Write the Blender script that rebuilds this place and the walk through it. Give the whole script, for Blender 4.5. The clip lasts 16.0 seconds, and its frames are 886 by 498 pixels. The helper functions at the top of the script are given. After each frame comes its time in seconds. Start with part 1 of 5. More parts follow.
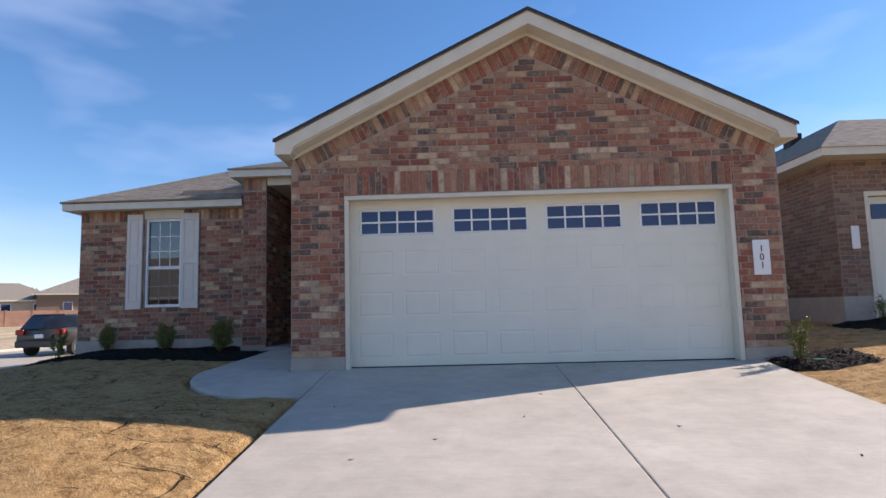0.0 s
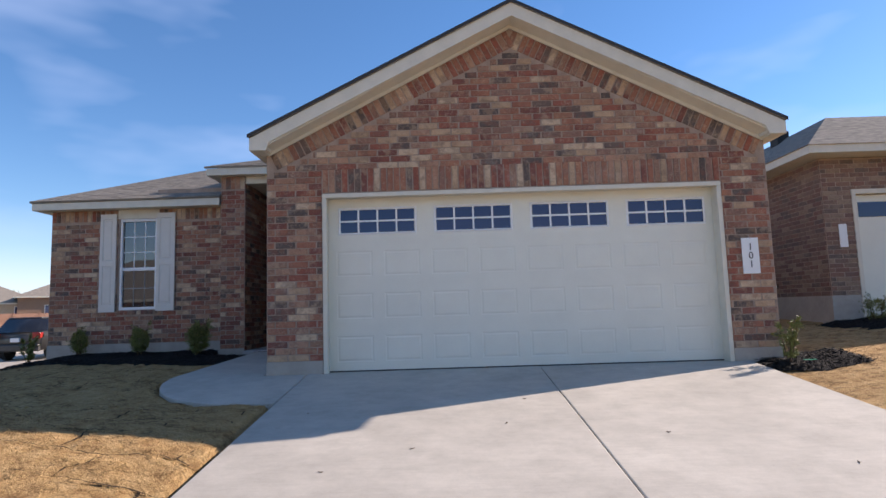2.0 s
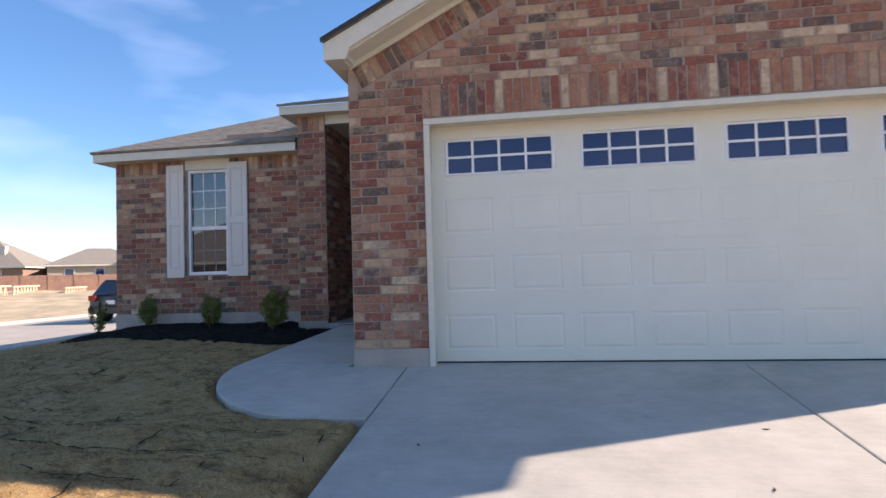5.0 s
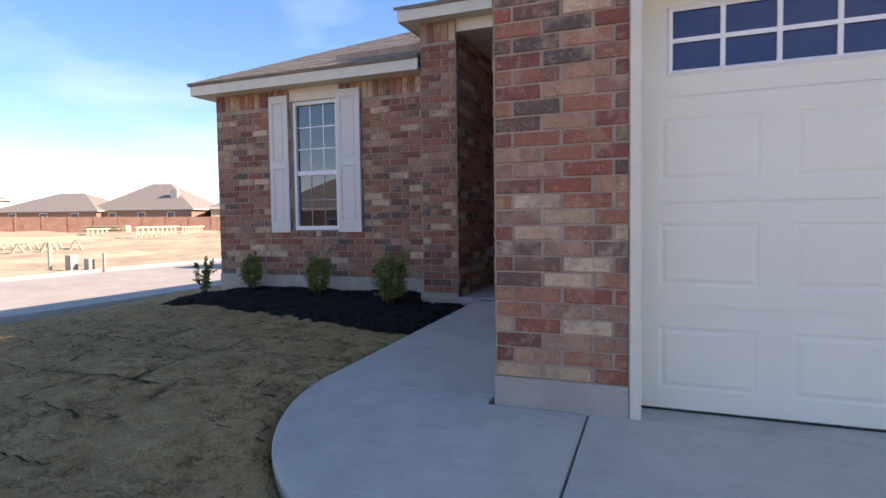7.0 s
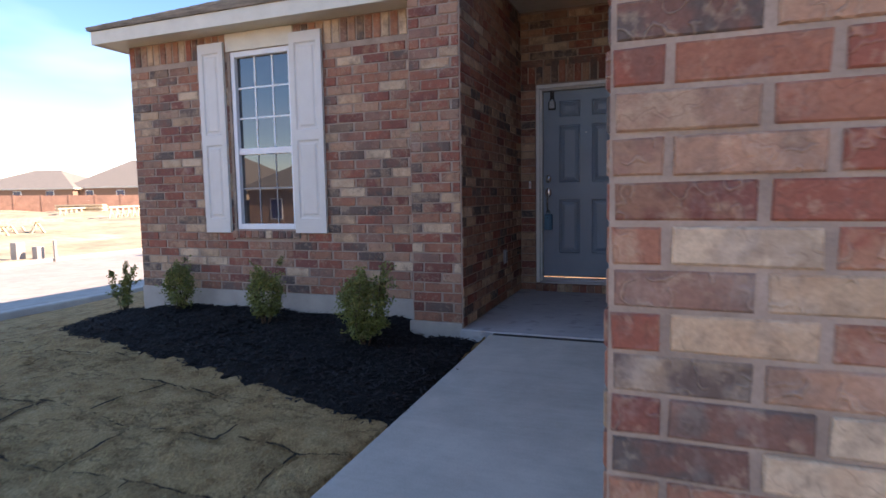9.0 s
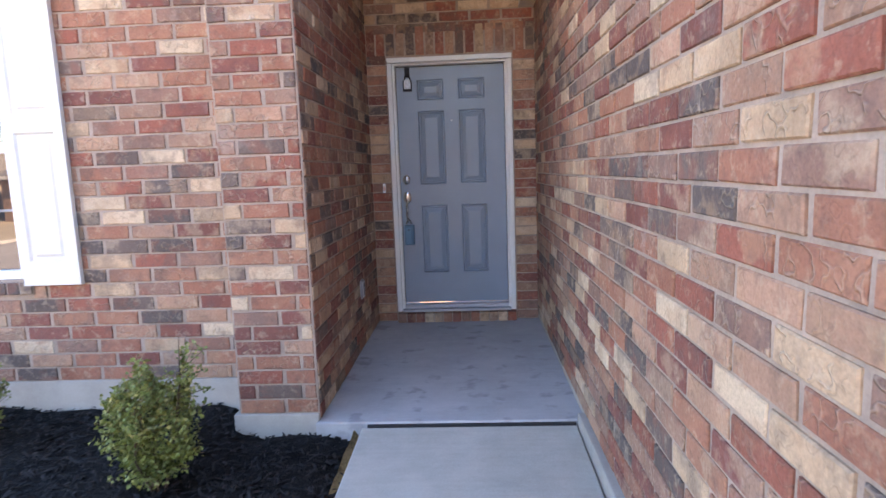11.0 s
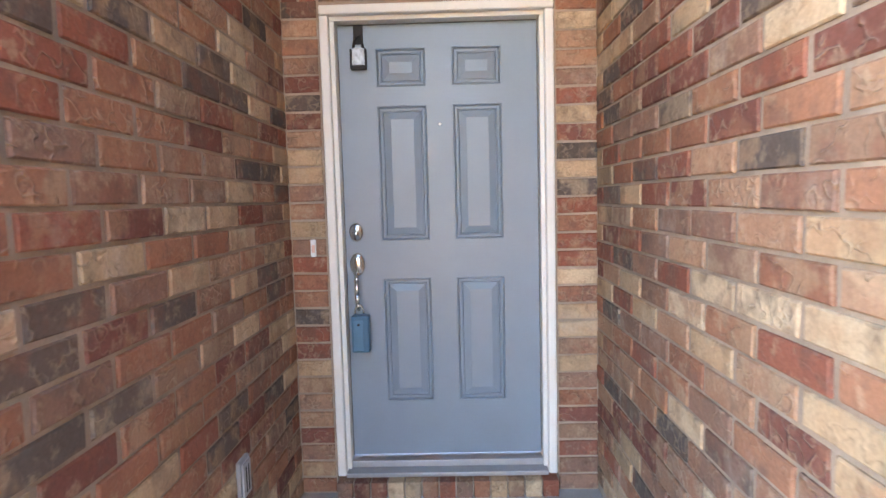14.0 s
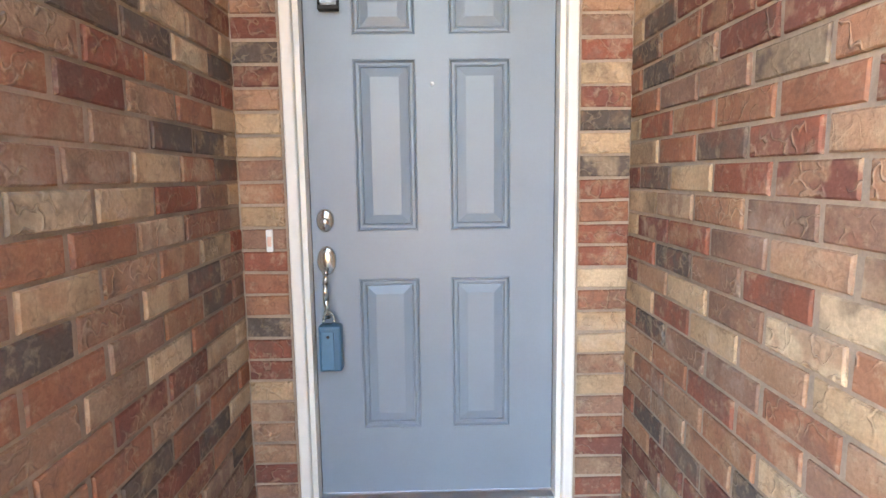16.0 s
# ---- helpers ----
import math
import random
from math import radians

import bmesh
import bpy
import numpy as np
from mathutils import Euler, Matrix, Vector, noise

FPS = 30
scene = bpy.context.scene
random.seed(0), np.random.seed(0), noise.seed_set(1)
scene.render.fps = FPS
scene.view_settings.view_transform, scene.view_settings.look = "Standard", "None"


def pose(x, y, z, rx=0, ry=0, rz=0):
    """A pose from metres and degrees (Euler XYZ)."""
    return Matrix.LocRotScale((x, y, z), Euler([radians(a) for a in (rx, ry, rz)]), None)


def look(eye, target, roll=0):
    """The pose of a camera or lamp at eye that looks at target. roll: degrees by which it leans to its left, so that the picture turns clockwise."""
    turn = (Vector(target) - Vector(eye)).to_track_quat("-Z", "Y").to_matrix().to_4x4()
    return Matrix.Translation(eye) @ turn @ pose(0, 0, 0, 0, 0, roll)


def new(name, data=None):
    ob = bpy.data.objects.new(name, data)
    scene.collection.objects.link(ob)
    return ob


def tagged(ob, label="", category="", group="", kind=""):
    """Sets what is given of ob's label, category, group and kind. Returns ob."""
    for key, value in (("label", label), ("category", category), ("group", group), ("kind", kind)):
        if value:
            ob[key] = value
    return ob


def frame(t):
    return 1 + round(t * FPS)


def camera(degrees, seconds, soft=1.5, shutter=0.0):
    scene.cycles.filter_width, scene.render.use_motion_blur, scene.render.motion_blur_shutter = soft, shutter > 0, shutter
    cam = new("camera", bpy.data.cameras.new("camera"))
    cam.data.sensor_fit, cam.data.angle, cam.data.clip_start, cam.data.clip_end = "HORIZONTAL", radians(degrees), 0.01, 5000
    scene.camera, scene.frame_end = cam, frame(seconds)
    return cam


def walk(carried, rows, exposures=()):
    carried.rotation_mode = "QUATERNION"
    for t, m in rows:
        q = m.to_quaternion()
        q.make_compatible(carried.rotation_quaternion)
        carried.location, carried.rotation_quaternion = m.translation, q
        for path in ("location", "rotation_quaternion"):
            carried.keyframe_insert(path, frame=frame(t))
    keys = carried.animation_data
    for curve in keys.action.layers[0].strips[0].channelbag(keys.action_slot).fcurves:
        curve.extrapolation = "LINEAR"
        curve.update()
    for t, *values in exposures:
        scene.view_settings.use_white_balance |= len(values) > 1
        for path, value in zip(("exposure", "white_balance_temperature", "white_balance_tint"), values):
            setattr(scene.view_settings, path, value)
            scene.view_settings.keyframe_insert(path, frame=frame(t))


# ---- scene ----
cam = camera(75.0, 16.0, shutter=0.3)
PATH = [
    (0, (1.42, -7.488, 0.731), (1.368, -5.499, 0.937), -1.5),
    (0.5, (1.459, -7.467, 0.731), (1.417, -5.478, 0.936), -1.5),
    (1, (1.491, -7.425, 0.729), (1.461, -5.436, 0.936), -1.6),
    (1.5, (1.508, -7.349, 0.729), (1.486, -5.36, 0.941), -1.7),
    (2, (1.502, -7.246, 0.734), (1.489, -5.256, 0.942), -1.8),
    (2.5, (1.46, -7.095, 0.741), (1.451, -5.105, 0.943), -2.0),
    (3, (1.382, -6.898, 0.751), (1.373, -4.906, 0.938), -2.0),
    (3.5, (1.267, -6.621, 0.77), (1.249, -4.629, 0.939), -2.1),
    (4, (1.13, -6.226, 0.798), (1.062, -4.232, 0.941), -2.0),
    (4.5, (1.004, -5.741, 0.819), (0.835, -3.751, 0.936), -2.2),
    (5, (0.883, -5.233, 0.828), (0.584, -3.257, 0.909), -1.7),
    (5.2, (0.828, -5.027, 0.832), (0.475, -3.06, 0.894), -1.9),
    (7.3, (0.068, -2.836, 1.02), (-0.69, -0.988, 0.911), -0.7),
    (7.5, (0.001, -2.638, 1.026), (-0.752, -0.789, 0.914), -0.7),
    (8, (-0.146, -2.174, 1.044), (-0.9, -0.326, 0.91), -0.0),
    (8.2, (-0.223, -1.998, 1.054), (-0.994, -0.157, 0.916), 0.4),
    (10.3, (-1.195, -0.269, 1.403), (-1.553, 1.679, 1.12), -2.4),
    (10.5, (-1.234, -0.142, 1.4), (-1.504, 1.82, 1.126), -1.9),
    (11, (-1.276, 0.118, 1.43), (-1.38, 2.097, 1.158), -2.1),
    (11.5, (-1.283, 0.371, 1.437), (-1.302, 2.358, 1.209), -1.9),
    (12, (-1.348, 0.691, 1.462), (-1.271, 2.679, 1.258), -1.7),
    (12.5, (-1.357, 1.054, 1.456), (-1.286, 3.046, 1.289), -1.5),
    (13, (-1.304, 1.517, 1.487), (-1.312, 3.51, 1.316), -2.0),
    (13.5, (-1.351, 2.003, 1.5), (-1.366, 3.996, 1.329), -1.9),
    (14, (-1.368, 2.435, 1.499), (-1.412, 4.427, 1.326), -1.5),
    (14.5, (-1.374, 2.736, 1.517), (-1.455, 4.72, 1.277), -1.4),
    (15, (-1.389, 2.911, 1.511), (-1.459, 4.889, 1.227), -1.1),
    (15.5, (-1.415, 2.964, 1.509), (-1.427, 4.946, 1.239), -0.9),
    (16, (-1.441, 2.986, 1.513), (-1.4, 4.969, 1.26), -0.8),
]

EXPOSURES = [(0.0, 0.88, 6850, 22), (4.0, 0.97, 6950, 22), (5.0, 1.24, 7050, 23), (7.5, 1.48, 7500, 29), (8.2, 1.48, 7500, 29), (10.3, 3.2, 7950, 30), (11.0, 3.6, 8300, 30),
             (12.5, 4.05, 9250, 28), (13.5, 4.5, 9700, 26), (14.5, 5.06, 10500, 23), (16.0, 5.20, 11000, 22)]
walk(cam, [(t, look(eye, target, roll)) for t, eye, target, roll in PATH], EXPOSURES)

# ---- light: low winter sun behind the house, on the side of the neighbour ----
SUN = Vector((1.66, 0.665, 1.0)).normalized()
sun = new("sun", bpy.data.lights.new("sun", "SUN"))
sun.data.energy, sun.data.angle, sun.data.color = 4.4, radians(0.55), (1.0, 0.93, 0.82)
sun.matrix_world = look((30, 12, 18.1), (30 - SUN.x, 12 - SUN.y, 18.1 - SUN.z))

world = bpy.data.worlds.new("sky")
scene.world = world
world.use_nodes = True
wn, wl = world.node_tree.nodes, world.node_tree.links
wn.clear()
sky = wn.new("ShaderNodeTexSky")
sky.sky_type, sky.sun_disc = "NISHITA", False
sky.sun_elevation, sky.sun_rotation = math.asin(SUN.z), math.atan2(SUN.x, SUN.y)
sky.air_density, sky.dust_density, sky.ozone_density = 0.9, 0.1, 2.1
w_co = wn.new("ShaderNodeTexCoord")
w_map = wn.new("ShaderNodeMapping")
w_map.inputs["Scale"].default_value = (1.0, 1.0, 3.0)
w_map.inputs["Location"].default_value = (2.3, 1.1, 0.7)
w_noise = wn.new("ShaderNodeTexNoise")
w_noise.inputs["Scale"].default_value, w_noise.inputs["Detail"].default_value = 1.9, 4.0
w_noise.inputs["Roughness"].default_value = 0.55
w_ramp = wn.new("ShaderNodeValToRGB")
w_ramp.color_ramp.elements[0].position, w_ramp.color_ramp.elements[1].position = 0.48, 1.0
w_ramp.color_ramp.elements[0].color = (0.06, 0.06, 0.06, 1)
w_mix = wn.new("ShaderNodeMixRGB")
w_mix.inputs[2].default_value = (4.0, 5.2, 7.4, 1)
w_bg = wn.new("ShaderNodeBackground")
w_bg.inputs["Strength"].default_value = 0.10
w_out = wn.new("ShaderNodeOutputWorld")
wl.new(w_co.outputs["Generated"], w_map.inputs["Vector"])
wl.new(w_map.outputs[0], w_noise.inputs["Vector"])
wl.new(w_noise.outputs["Fac"], w_ramp.inputs[0])
wl.new(w_ramp.outputs[0], w_mix.inputs[0])
w_hue = wn.new("ShaderNodeHueSaturation")
w_hue.inputs["Saturation"].default_value = 1.33
wl.new(sky.outputs[0], w_hue.inputs["Color"])
wl.new(w_hue.outputs[0], w_mix.inputs[1])
wl.new(w_mix.outputs[0], w_bg.inputs[0])
wl.new(w_bg.outputs[0], w_out.inputs[0])

# ---- materials ----


class Nodes:
    """A short hand for building one node material."""

    def __init__(self, name, rough=0.6, metal=0.0, spec=0.5):
        self.mat = bpy.data.materials.new(name)
        self.mat.use_nodes = True
        self.n, self.l = self.mat.node_tree.nodes, self.mat.node_tree.links
        self.p = self.n["Principled BSDF"]
        self.p.inputs["Roughness"].default_value = rough
        self.p.inputs["Metallic"].default_value = metal
        self.p.inputs["Specular IOR Level"].default_value = spec
        self.geo = self.n.new("ShaderNodeNewGeometry")
        self.pos = self.geo.outputs["Position"]

    def noise(self, scale, detail=4.0, rough=0.6, stretch=None, seed=None):
        src = self.pos
        if stretch:
            m = self.n.new("ShaderNodeMapping")
            m.inputs["Scale"].default_value = stretch
            self.l.new(src, m.inputs["Vector"])
            src = m.outputs[0]
        if seed is not None:
            a = self.n.new("ShaderNodeVectorMath")
            a.operation = "MULTIPLY_ADD"
            c = self.n.new("ShaderNodeCombineXYZ")
            for k in range(3):
                self.l.new(seed, c.inputs[k])
            a.inputs[1].default_value = (37.0, 53.0, 71.0)
            self.l.new(c.outputs[0], a.inputs[0])
            self.l.new(src, a.inputs[2])
            src = a.outputs[0]
        t = self.n.new("ShaderNodeTexNoise")
        t.inputs["Scale"].default_value, t.inputs["Detail"].default_value, t.inputs["Roughness"].default_value = scale, detail, rough
        self.l.new(src, t.inputs["Vector"])
        return t.outputs["Fac"]

    def ramp(self, fac, stops, constant=False):
        r = self.n.new("ShaderNodeValToRGB")
        e = r.color_ramp.elements
        r.color_ramp.interpolation = "CONSTANT" if constant else "LINEAR"
        while len(e) < len(stops):
            e.new(0.5)
        for k, (at, c) in enumerate(stops):
            e[k].position = at
            e[k].color = (*c, 1) if isinstance(c, tuple) else (c, c, c, 1)
        self.l.new(fac, r.inputs[0])
        return r.outputs[0]

    def mix(self, fac, a, b, blend="MIX"):
        m = self.n.new("ShaderNodeMixRGB")
        m.blend_type = blend
        for k, v in enumerate((fac, a, b)):
            if isinstance(v, (int, float)):
                m.inputs[k].default_value = v if k == 0 else (v, v, v, 1)
            elif isinstance(v, tuple):
                m.inputs[k].default_value = (*v, 1)
            else:
                self.l.new(v, m.inputs[k])
        return m.outputs[0]

    def colour(self, c):
        if isinstance(c, tuple):
            self.p.inputs["Base Color"].default_value = (*c, 1)
        else:
            self.l.new(c, self.p.inputs["Base Color"])
        return self

    def roughness(self, v):
        self.l.new(v, self.p.inputs["Roughness"])
        return self

    def bump(self, height, strength=0.3, distance=0.01):
        b = self.n.new("ShaderNodeBump")
        b.inputs["Strength"].default_value, b.inputs["Distance"].default_value = strength, distance
        self.l.new(height, b.inputs["Height"])
        if self.p.inputs["Normal"].is_linked:
            self.l.new(self.p.inputs["Normal"].links[0].from_socket, b.inputs["Normal"])
        self.l.new(b.outputs[0], self.p.inputs["Normal"])
        return self


BRICK_STOPS = [
    (0.00, (0.310, 0.104, 0.070)), (0.12, (0.375, 0.172, 0.108)), (0.23, (0.218, 0.080, 0.062)), (0.34, (0.350, 0.148, 0.094)),
    (0.44, (0.435, 0.245, 0.162)), (0.53, (0.120, 0.092, 0.080)), (0.61, (0.290, 0.158, 0.115)), (0.70, (0.600, 0.440, 0.300)),
    (0.78, (0.335, 0.195, 0.135)), (0.85, (0.510, 0.345, 0.220)), (0.94, (0.160, 0.112, 0.092)),
]
SECOND = [(0.0, (0.31, 0.11, 0.07)), (0.25, (0.46, 0.28, 0.17)), (0.5, (0.16, 0.11, 0.09)), (0.7, (0.375, 0.18, 0.11)), (0.85, (0.54, 0.39, 0.26))]


def brick_material(name, single, grey=0.0):
    """Tumbled clay brick in mixed reds, browns, charcoal and cream, each piece of its own tone, with raised squiggles and worn patches."""
    m = Nodes(name, 0.85, spec=0.25)
    rnd = m.n.new("ShaderNodeObjectInfo").outputs["Random"] if single else m.geo.outputs["Random Per Island"]

    def spun(k):
        a, b = m.n.new("ShaderNodeMath"), m.n.new("ShaderNodeMath")
        a.operation, b.operation = "MULTIPLY", "FRACT"
        a.inputs[1].default_value = k
        m.l.new(rnd, a.inputs[0])
        m.l.new(a.outputs[0], b.inputs[0])
        return b.outputs[0]

    other, third = spun(7.31), spun(23.7)
    base = m.ramp(rnd, BRICK_STOPS, True)
    patch = m.noise(9.0, 3.0, 0.55, seed=rnd)
    base = m.mix(m.ramp(patch, [(0.48, 0.0), (0.58, 0.40)]), base, m.ramp(other, SECOND, True))
    smear = m.noise(22.0, 5.0, 0.65, seed=rnd)
    base = m.mix(m.ramp(smear, [(0.55, 0.0), (0.66, 0.34)]), base, (0.56, 0.42, 0.29))
    soot = m.noise(14.0, 4.0, 0.6, seed=other)
    base = m.mix(m.ramp(soot, [(0.54, 0.0), (0.68, 0.40)]), base, (0.13, 0.09, 0.075))
    curl = m.noise(21.0, 1.5, 0.45, seed=other)
    ridge = m.ramp(curl, [(0.455, 0.0), (0.485, 1.0), (0.505, 1.0), (0.535, 0.0)])
    worn = m.ramp(m.noise(10.0, 2.0, 0.5, seed=third), [(0.44, 0.0), (0.54, 1.0)])
    ridge = m.mix(1.0, ridge, worn, "MULTIPLY")
    carved = m.mix(1.0, ridge, m.ramp(third, [(0.30, 0.12), (0.55, 1.0)]), "MULTIPLY")
    base = m.mix(m.mix(1.0, carved, 0.24, "MULTIPLY"), base, (0.62, 0.47, 0.34))
    groove = m.mix(1.0, m.ramp(curl, [(0.535, 0.0), (0.555, 1.0), (0.58, 0.0)]), worn, "MULTIPLY")
    base = m.mix(m.mix(1.0, groove, 0.34, "MULTIPLY"), base, (0.11, 0.065, 0.05))
    base = m.mix(0.6, base, m.ramp(m.noise(4.0, 2.0, 0.5, (1.0, 1.0, 0.6), seed=third), [(0.32, 0.72), (0.52, 1.0), (0.70, 1.16)]), "MULTIPLY")
    fine = m.noise(95.0, 5.0, 0.72)
    base = m.mix(0.6, base, m.ramp(fine, [(0.27, 0.58), (0.73, 1.22)]), "MULTIPLY")
    chalk = m.noise(3.1, 6.0, 0.72)
    base = m.mix(m.ramp(chalk, [(0.58, 0.0), (0.66, 0.16), (0.78, 0.34)]), base, (0.58, 0.51, 0.44))
    if grey:
        base = m.mix(grey, base, (0.165, 0.125, 0.105))
    m.colour(base)
    m.bump(smear, 0.5, 0.010).bump(carved, 0.75, 0.006).bump(groove, -0.6, 0.005).bump(fine, 0.5, 0.004)
    return m.mat


BRICK_ONE = brick_material("brick_clay", True)
BRICK_MANY = brick_material("brick_clay_joined", False)
BRICK_DARK = brick_material("brick_clay_brown", False, 0.6)


def plain(name, colour, rough=0.6, metal=0.0, spec=0.5, vary=0.12, scale=6.0, grain=60.0, bump=0.15, dist=0.003):
    """A plain surface with faint blotches and fine grain."""
    m = Nodes(name, rough, metal, spec)
    a, b = m.noise(scale, 4.0), m.noise(grain, 4.0)
    c = m.mix(1.0, colour, m.ramp(a, [(0.3, 1.0 - vary), (0.7, 1.0 + vary * 0.4)]), "MULTIPLY")
    c = m.mix(1.0, c, m.ramp(b, [(0.3, 1.0 - vary * 0.6), (0.7, 1.0)]), "MULTIPLY")
    m.colour(c)
    if bump:
        m.bump(b, bump, dist)
    return m.mat


MORTAR = plain("mortar", (0.42, 0.32, 0.255), 0.95, spec=0.15, vary=0.3, grain=120, bump=0.5)
TRIM = plain("trim_paint_cream", (0.68, 0.64, 0.53), 0.55, vary=0.08)
WHITE = plain("garage_paint", (0.745, 0.735, 0.635), 0.45, vary=0.05, scale=2.0)
SHUTTER = plain("shutter_paint", (0.65, 0.625, 0.57), 0.5, vary=0.05)
VINYL = plain("white_vinyl", (0.78, 0.79, 0.79), 0.35, vary=0.03)
DOOR_PAINT = plain("door_paint_blue_grey", (0.205, 0.27, 0.325), 0.40, vary=0.06, scale=3.0, grain=90, bump=0.08)
METAL = plain("brushed_nickel", (0.62, 0.60, 0.57), 0.22, 1.0, vary=0.08, bump=0.05)
ENTRY_TRIM = plain("entry_trim_white", (0.74, 0.735, 0.69), 0.5, vary=0.05)
DARK = plain("black_rubber", (0.015, 0.015, 0.016), 0.7, vary=0.2)


def concrete_material(name, tone, stained=False):
    m = Nodes(name, 0.82, spec=0.3)
    big, mid, fine = m.noise(0.8, 5.0), m.noise(4.0, 6.0, 0.7), m.noise(140.0, 3.0)
    broom = m.noise(9.0, 4.0, 0.65, (0.35, 4.0, 1.0))
    c = m.mix(1.0, tone, m.ramp(big, [(0.3, 0.84), (0.7, 1.08)]), "MULTIPLY")
    c = m.mix(1.0, c, m.ramp(mid, [(0.3, 0.86), (0.62, 1.04)]), "MULTIPLY")
    c = m.mix(0.4, c, m.ramp(broom, [(0.3, 0.86), (0.7, 1.06)]), "MULTIPLY")
    c = m.mix(0.6, c, m.ramp(fine, [(0.3, 0.85), (0.7, 1.05)]), "MULTIPLY")
    if stained:
        spots = m.noise(6.5, 3.0, 0.5)
        c = m.mix(m.ramp(spots, [(0.60, 0.0), (0.68, 0.45)]), c, (0.16, 0.155, 0.16))
    c = m.mix(m.ramp(m.noise(2.3, 6.0, 0.7), [(0.60, 0.0), (0.66, 0.10), (0.78, 0.28)]), c, (0.25, 0.23, 0.21))
    m.colour(c)
    m.bump(fine, 0.25, 0.003).bump(broom, 0.15, 0.004)
    return m.mat


CONCRETE = concrete_material("concrete_broomed", (0.49, 0.455, 0.39))
PORCH = concrete_material("concrete_porch", (0.42, 0.41, 0.40), True)
FOOTING = concrete_material("concrete_footing", (0.42, 0.385, 0.335))


def shingle_material():
    m = Nodes("roof_shingles", 0.95, spec=0.15)
    a, b, c = m.noise(1.5, 4.0), m.noise(160.0, 3.0), m.noise(6.0, 3.0, 0.6, (1.0, 1.0, 8.0))
    col = m.ramp(c, [(0.3, (0.16, 0.145, 0.125)), (0.5, (0.25, 0.225, 0.19)), (0.7, (0.34, 0.30, 0.25))])
    col = m.mix(0.6, col, m.ramp(b, [(0.3, 0.6), (0.7, 1.2)]), "MULTIPLY")
    m.colour(col)
    m.bump(b, 0.5, 0.004)
    return m.mat


SHINGLE = shingle_material()


def turf_material():
    m = Nodes("dormant_turf", 0.95, spec=0.1)
    big, mid, fine = m.noise(0.7, 4.0), m.noise(6.0, 5.0, 0.7), m.noise(70.0, 4.0, 0.75)
    c = m.ramp(mid, [(0.28, (0.215, 0.115, 0.052)), (0.46, (0.47, 0.295, 0.132)), (0.72, (0.61, 0.415, 0.205))])
    c = m.mix(m.ramp(big, [(0.55, 0.0), (0.8, 0.16)]), c, (0.28, 0.23, 0.08))
    crack = m.noise(3.2, 5.0, 0.62, (1.0, 1.7, 1.0))
    line = m.ramp(crack, [(0.45, 0.0), (0.495, 1.0), (0.515, 0.0)])
    some = m.ramp(m.noise(1.1, 2.0), [(0.42, 0.0), (0.52, 1.0)])
    line = m.mix(1.0, line, some, "MULTIPLY")
    c = m.mix(m.mix(1.0, line, 0.6, "MULTIPLY"), c, (0.09, 0.06, 0.03))
    c = m.mix(0.85, c, m.ramp(fine, [(0.28, 0.35), (0.7, 1.25)]), "MULTIPLY")
    m.colour(c)
    m.bump(fine, 1.0, 0.02).bump(mid, 0.6, 0.03).bump(line, -0.8, 0.03)
    return m.mat


TURF = turf_material()
STRAW = plain("dry_grass_blades", (0.56, 0.385, 0.17), 0.9, spec=0.1, vary=0.4, scale=5, bump=0)
MULCH = plain("black_mulch", (0.017, 0.0155, 0.015), 0.95, spec=0.15, vary=0.5, scale=12, grain=80, bump=0.9, dist=0.02)
CHIP = plain("mulch_chip", (0.022, 0.020, 0.019), 0.85, spec=0.3, vary=0.6, scale=30, grain=80, bump=0.4)
LEAF = plain("shrub_leaf", (0.185, 0.215, 0.045), 0.5, vary=0.4, scale=14, bump=0)
LEAF_RED = plain("shrub_leaf_young", (0.33, 0.29, 0.08), 0.5, vary=0.4, scale=14, bump=0)
STEM = plain("shrub_stem", (0.10, 0.06, 0.035), 0.9, vary=0.3)
ROAD = concrete_material("street_paving", (0.42, 0.375, 0.315))
EARTH = plain("bare_earth", (0.52, 0.42, 0.28), 0.95, spec=0.1, vary=0.35, scale=0.35, grain=3.0, bump=0.6, dist=0.05)
FENCE = plain("fence_cedar", (0.36, 0.20, 0.14), 0.85, vary=0.3, scale=1.5, grain=20)
LUMBER = plain("sawn_lumber", (0.62, 0.50, 0.33), 0.8, vary=0.2)


def glass_material(name, colour=(0.02, 0.03, 0.05), rough=0.02, ior=1.42):
    m = Nodes(name, rough, spec=0.9)
    m.colour(colour)
    m.p.inputs["IOR"].default_value = ior
    return m.mat


DARK_GLASS = glass_material("dark_window_glass", (0.008, 0.020, 0.095))

# ---- mesh helpers ----


def box(bm, a, b, bevel=0.0):
    """An upright box between two corners, with rounded edges if asked."""
    a, b = Vector(a), Vector(b)
    m = Matrix.Translation((a + b) / 2) @ Matrix.Diagonal((abs(b.x - a.x), abs(b.y - a.y), abs(b.z - a.z), 1))
    r = bmesh.ops.create_cube(bm, size=1.0, matrix=m)
    if bevel:
        es = list({e for v in r["verts"] for e in v.link_edges})
        bmesh.ops.bevel(bm, geom=es, offset=bevel, segments=2, affect="EDGES", profile=0.5)
    return bm


def boxed(*args, bevel=0.0):
    bm = bmesh.new()
    for a, b in args:
        box(bm, a, b, bevel)
    return bm


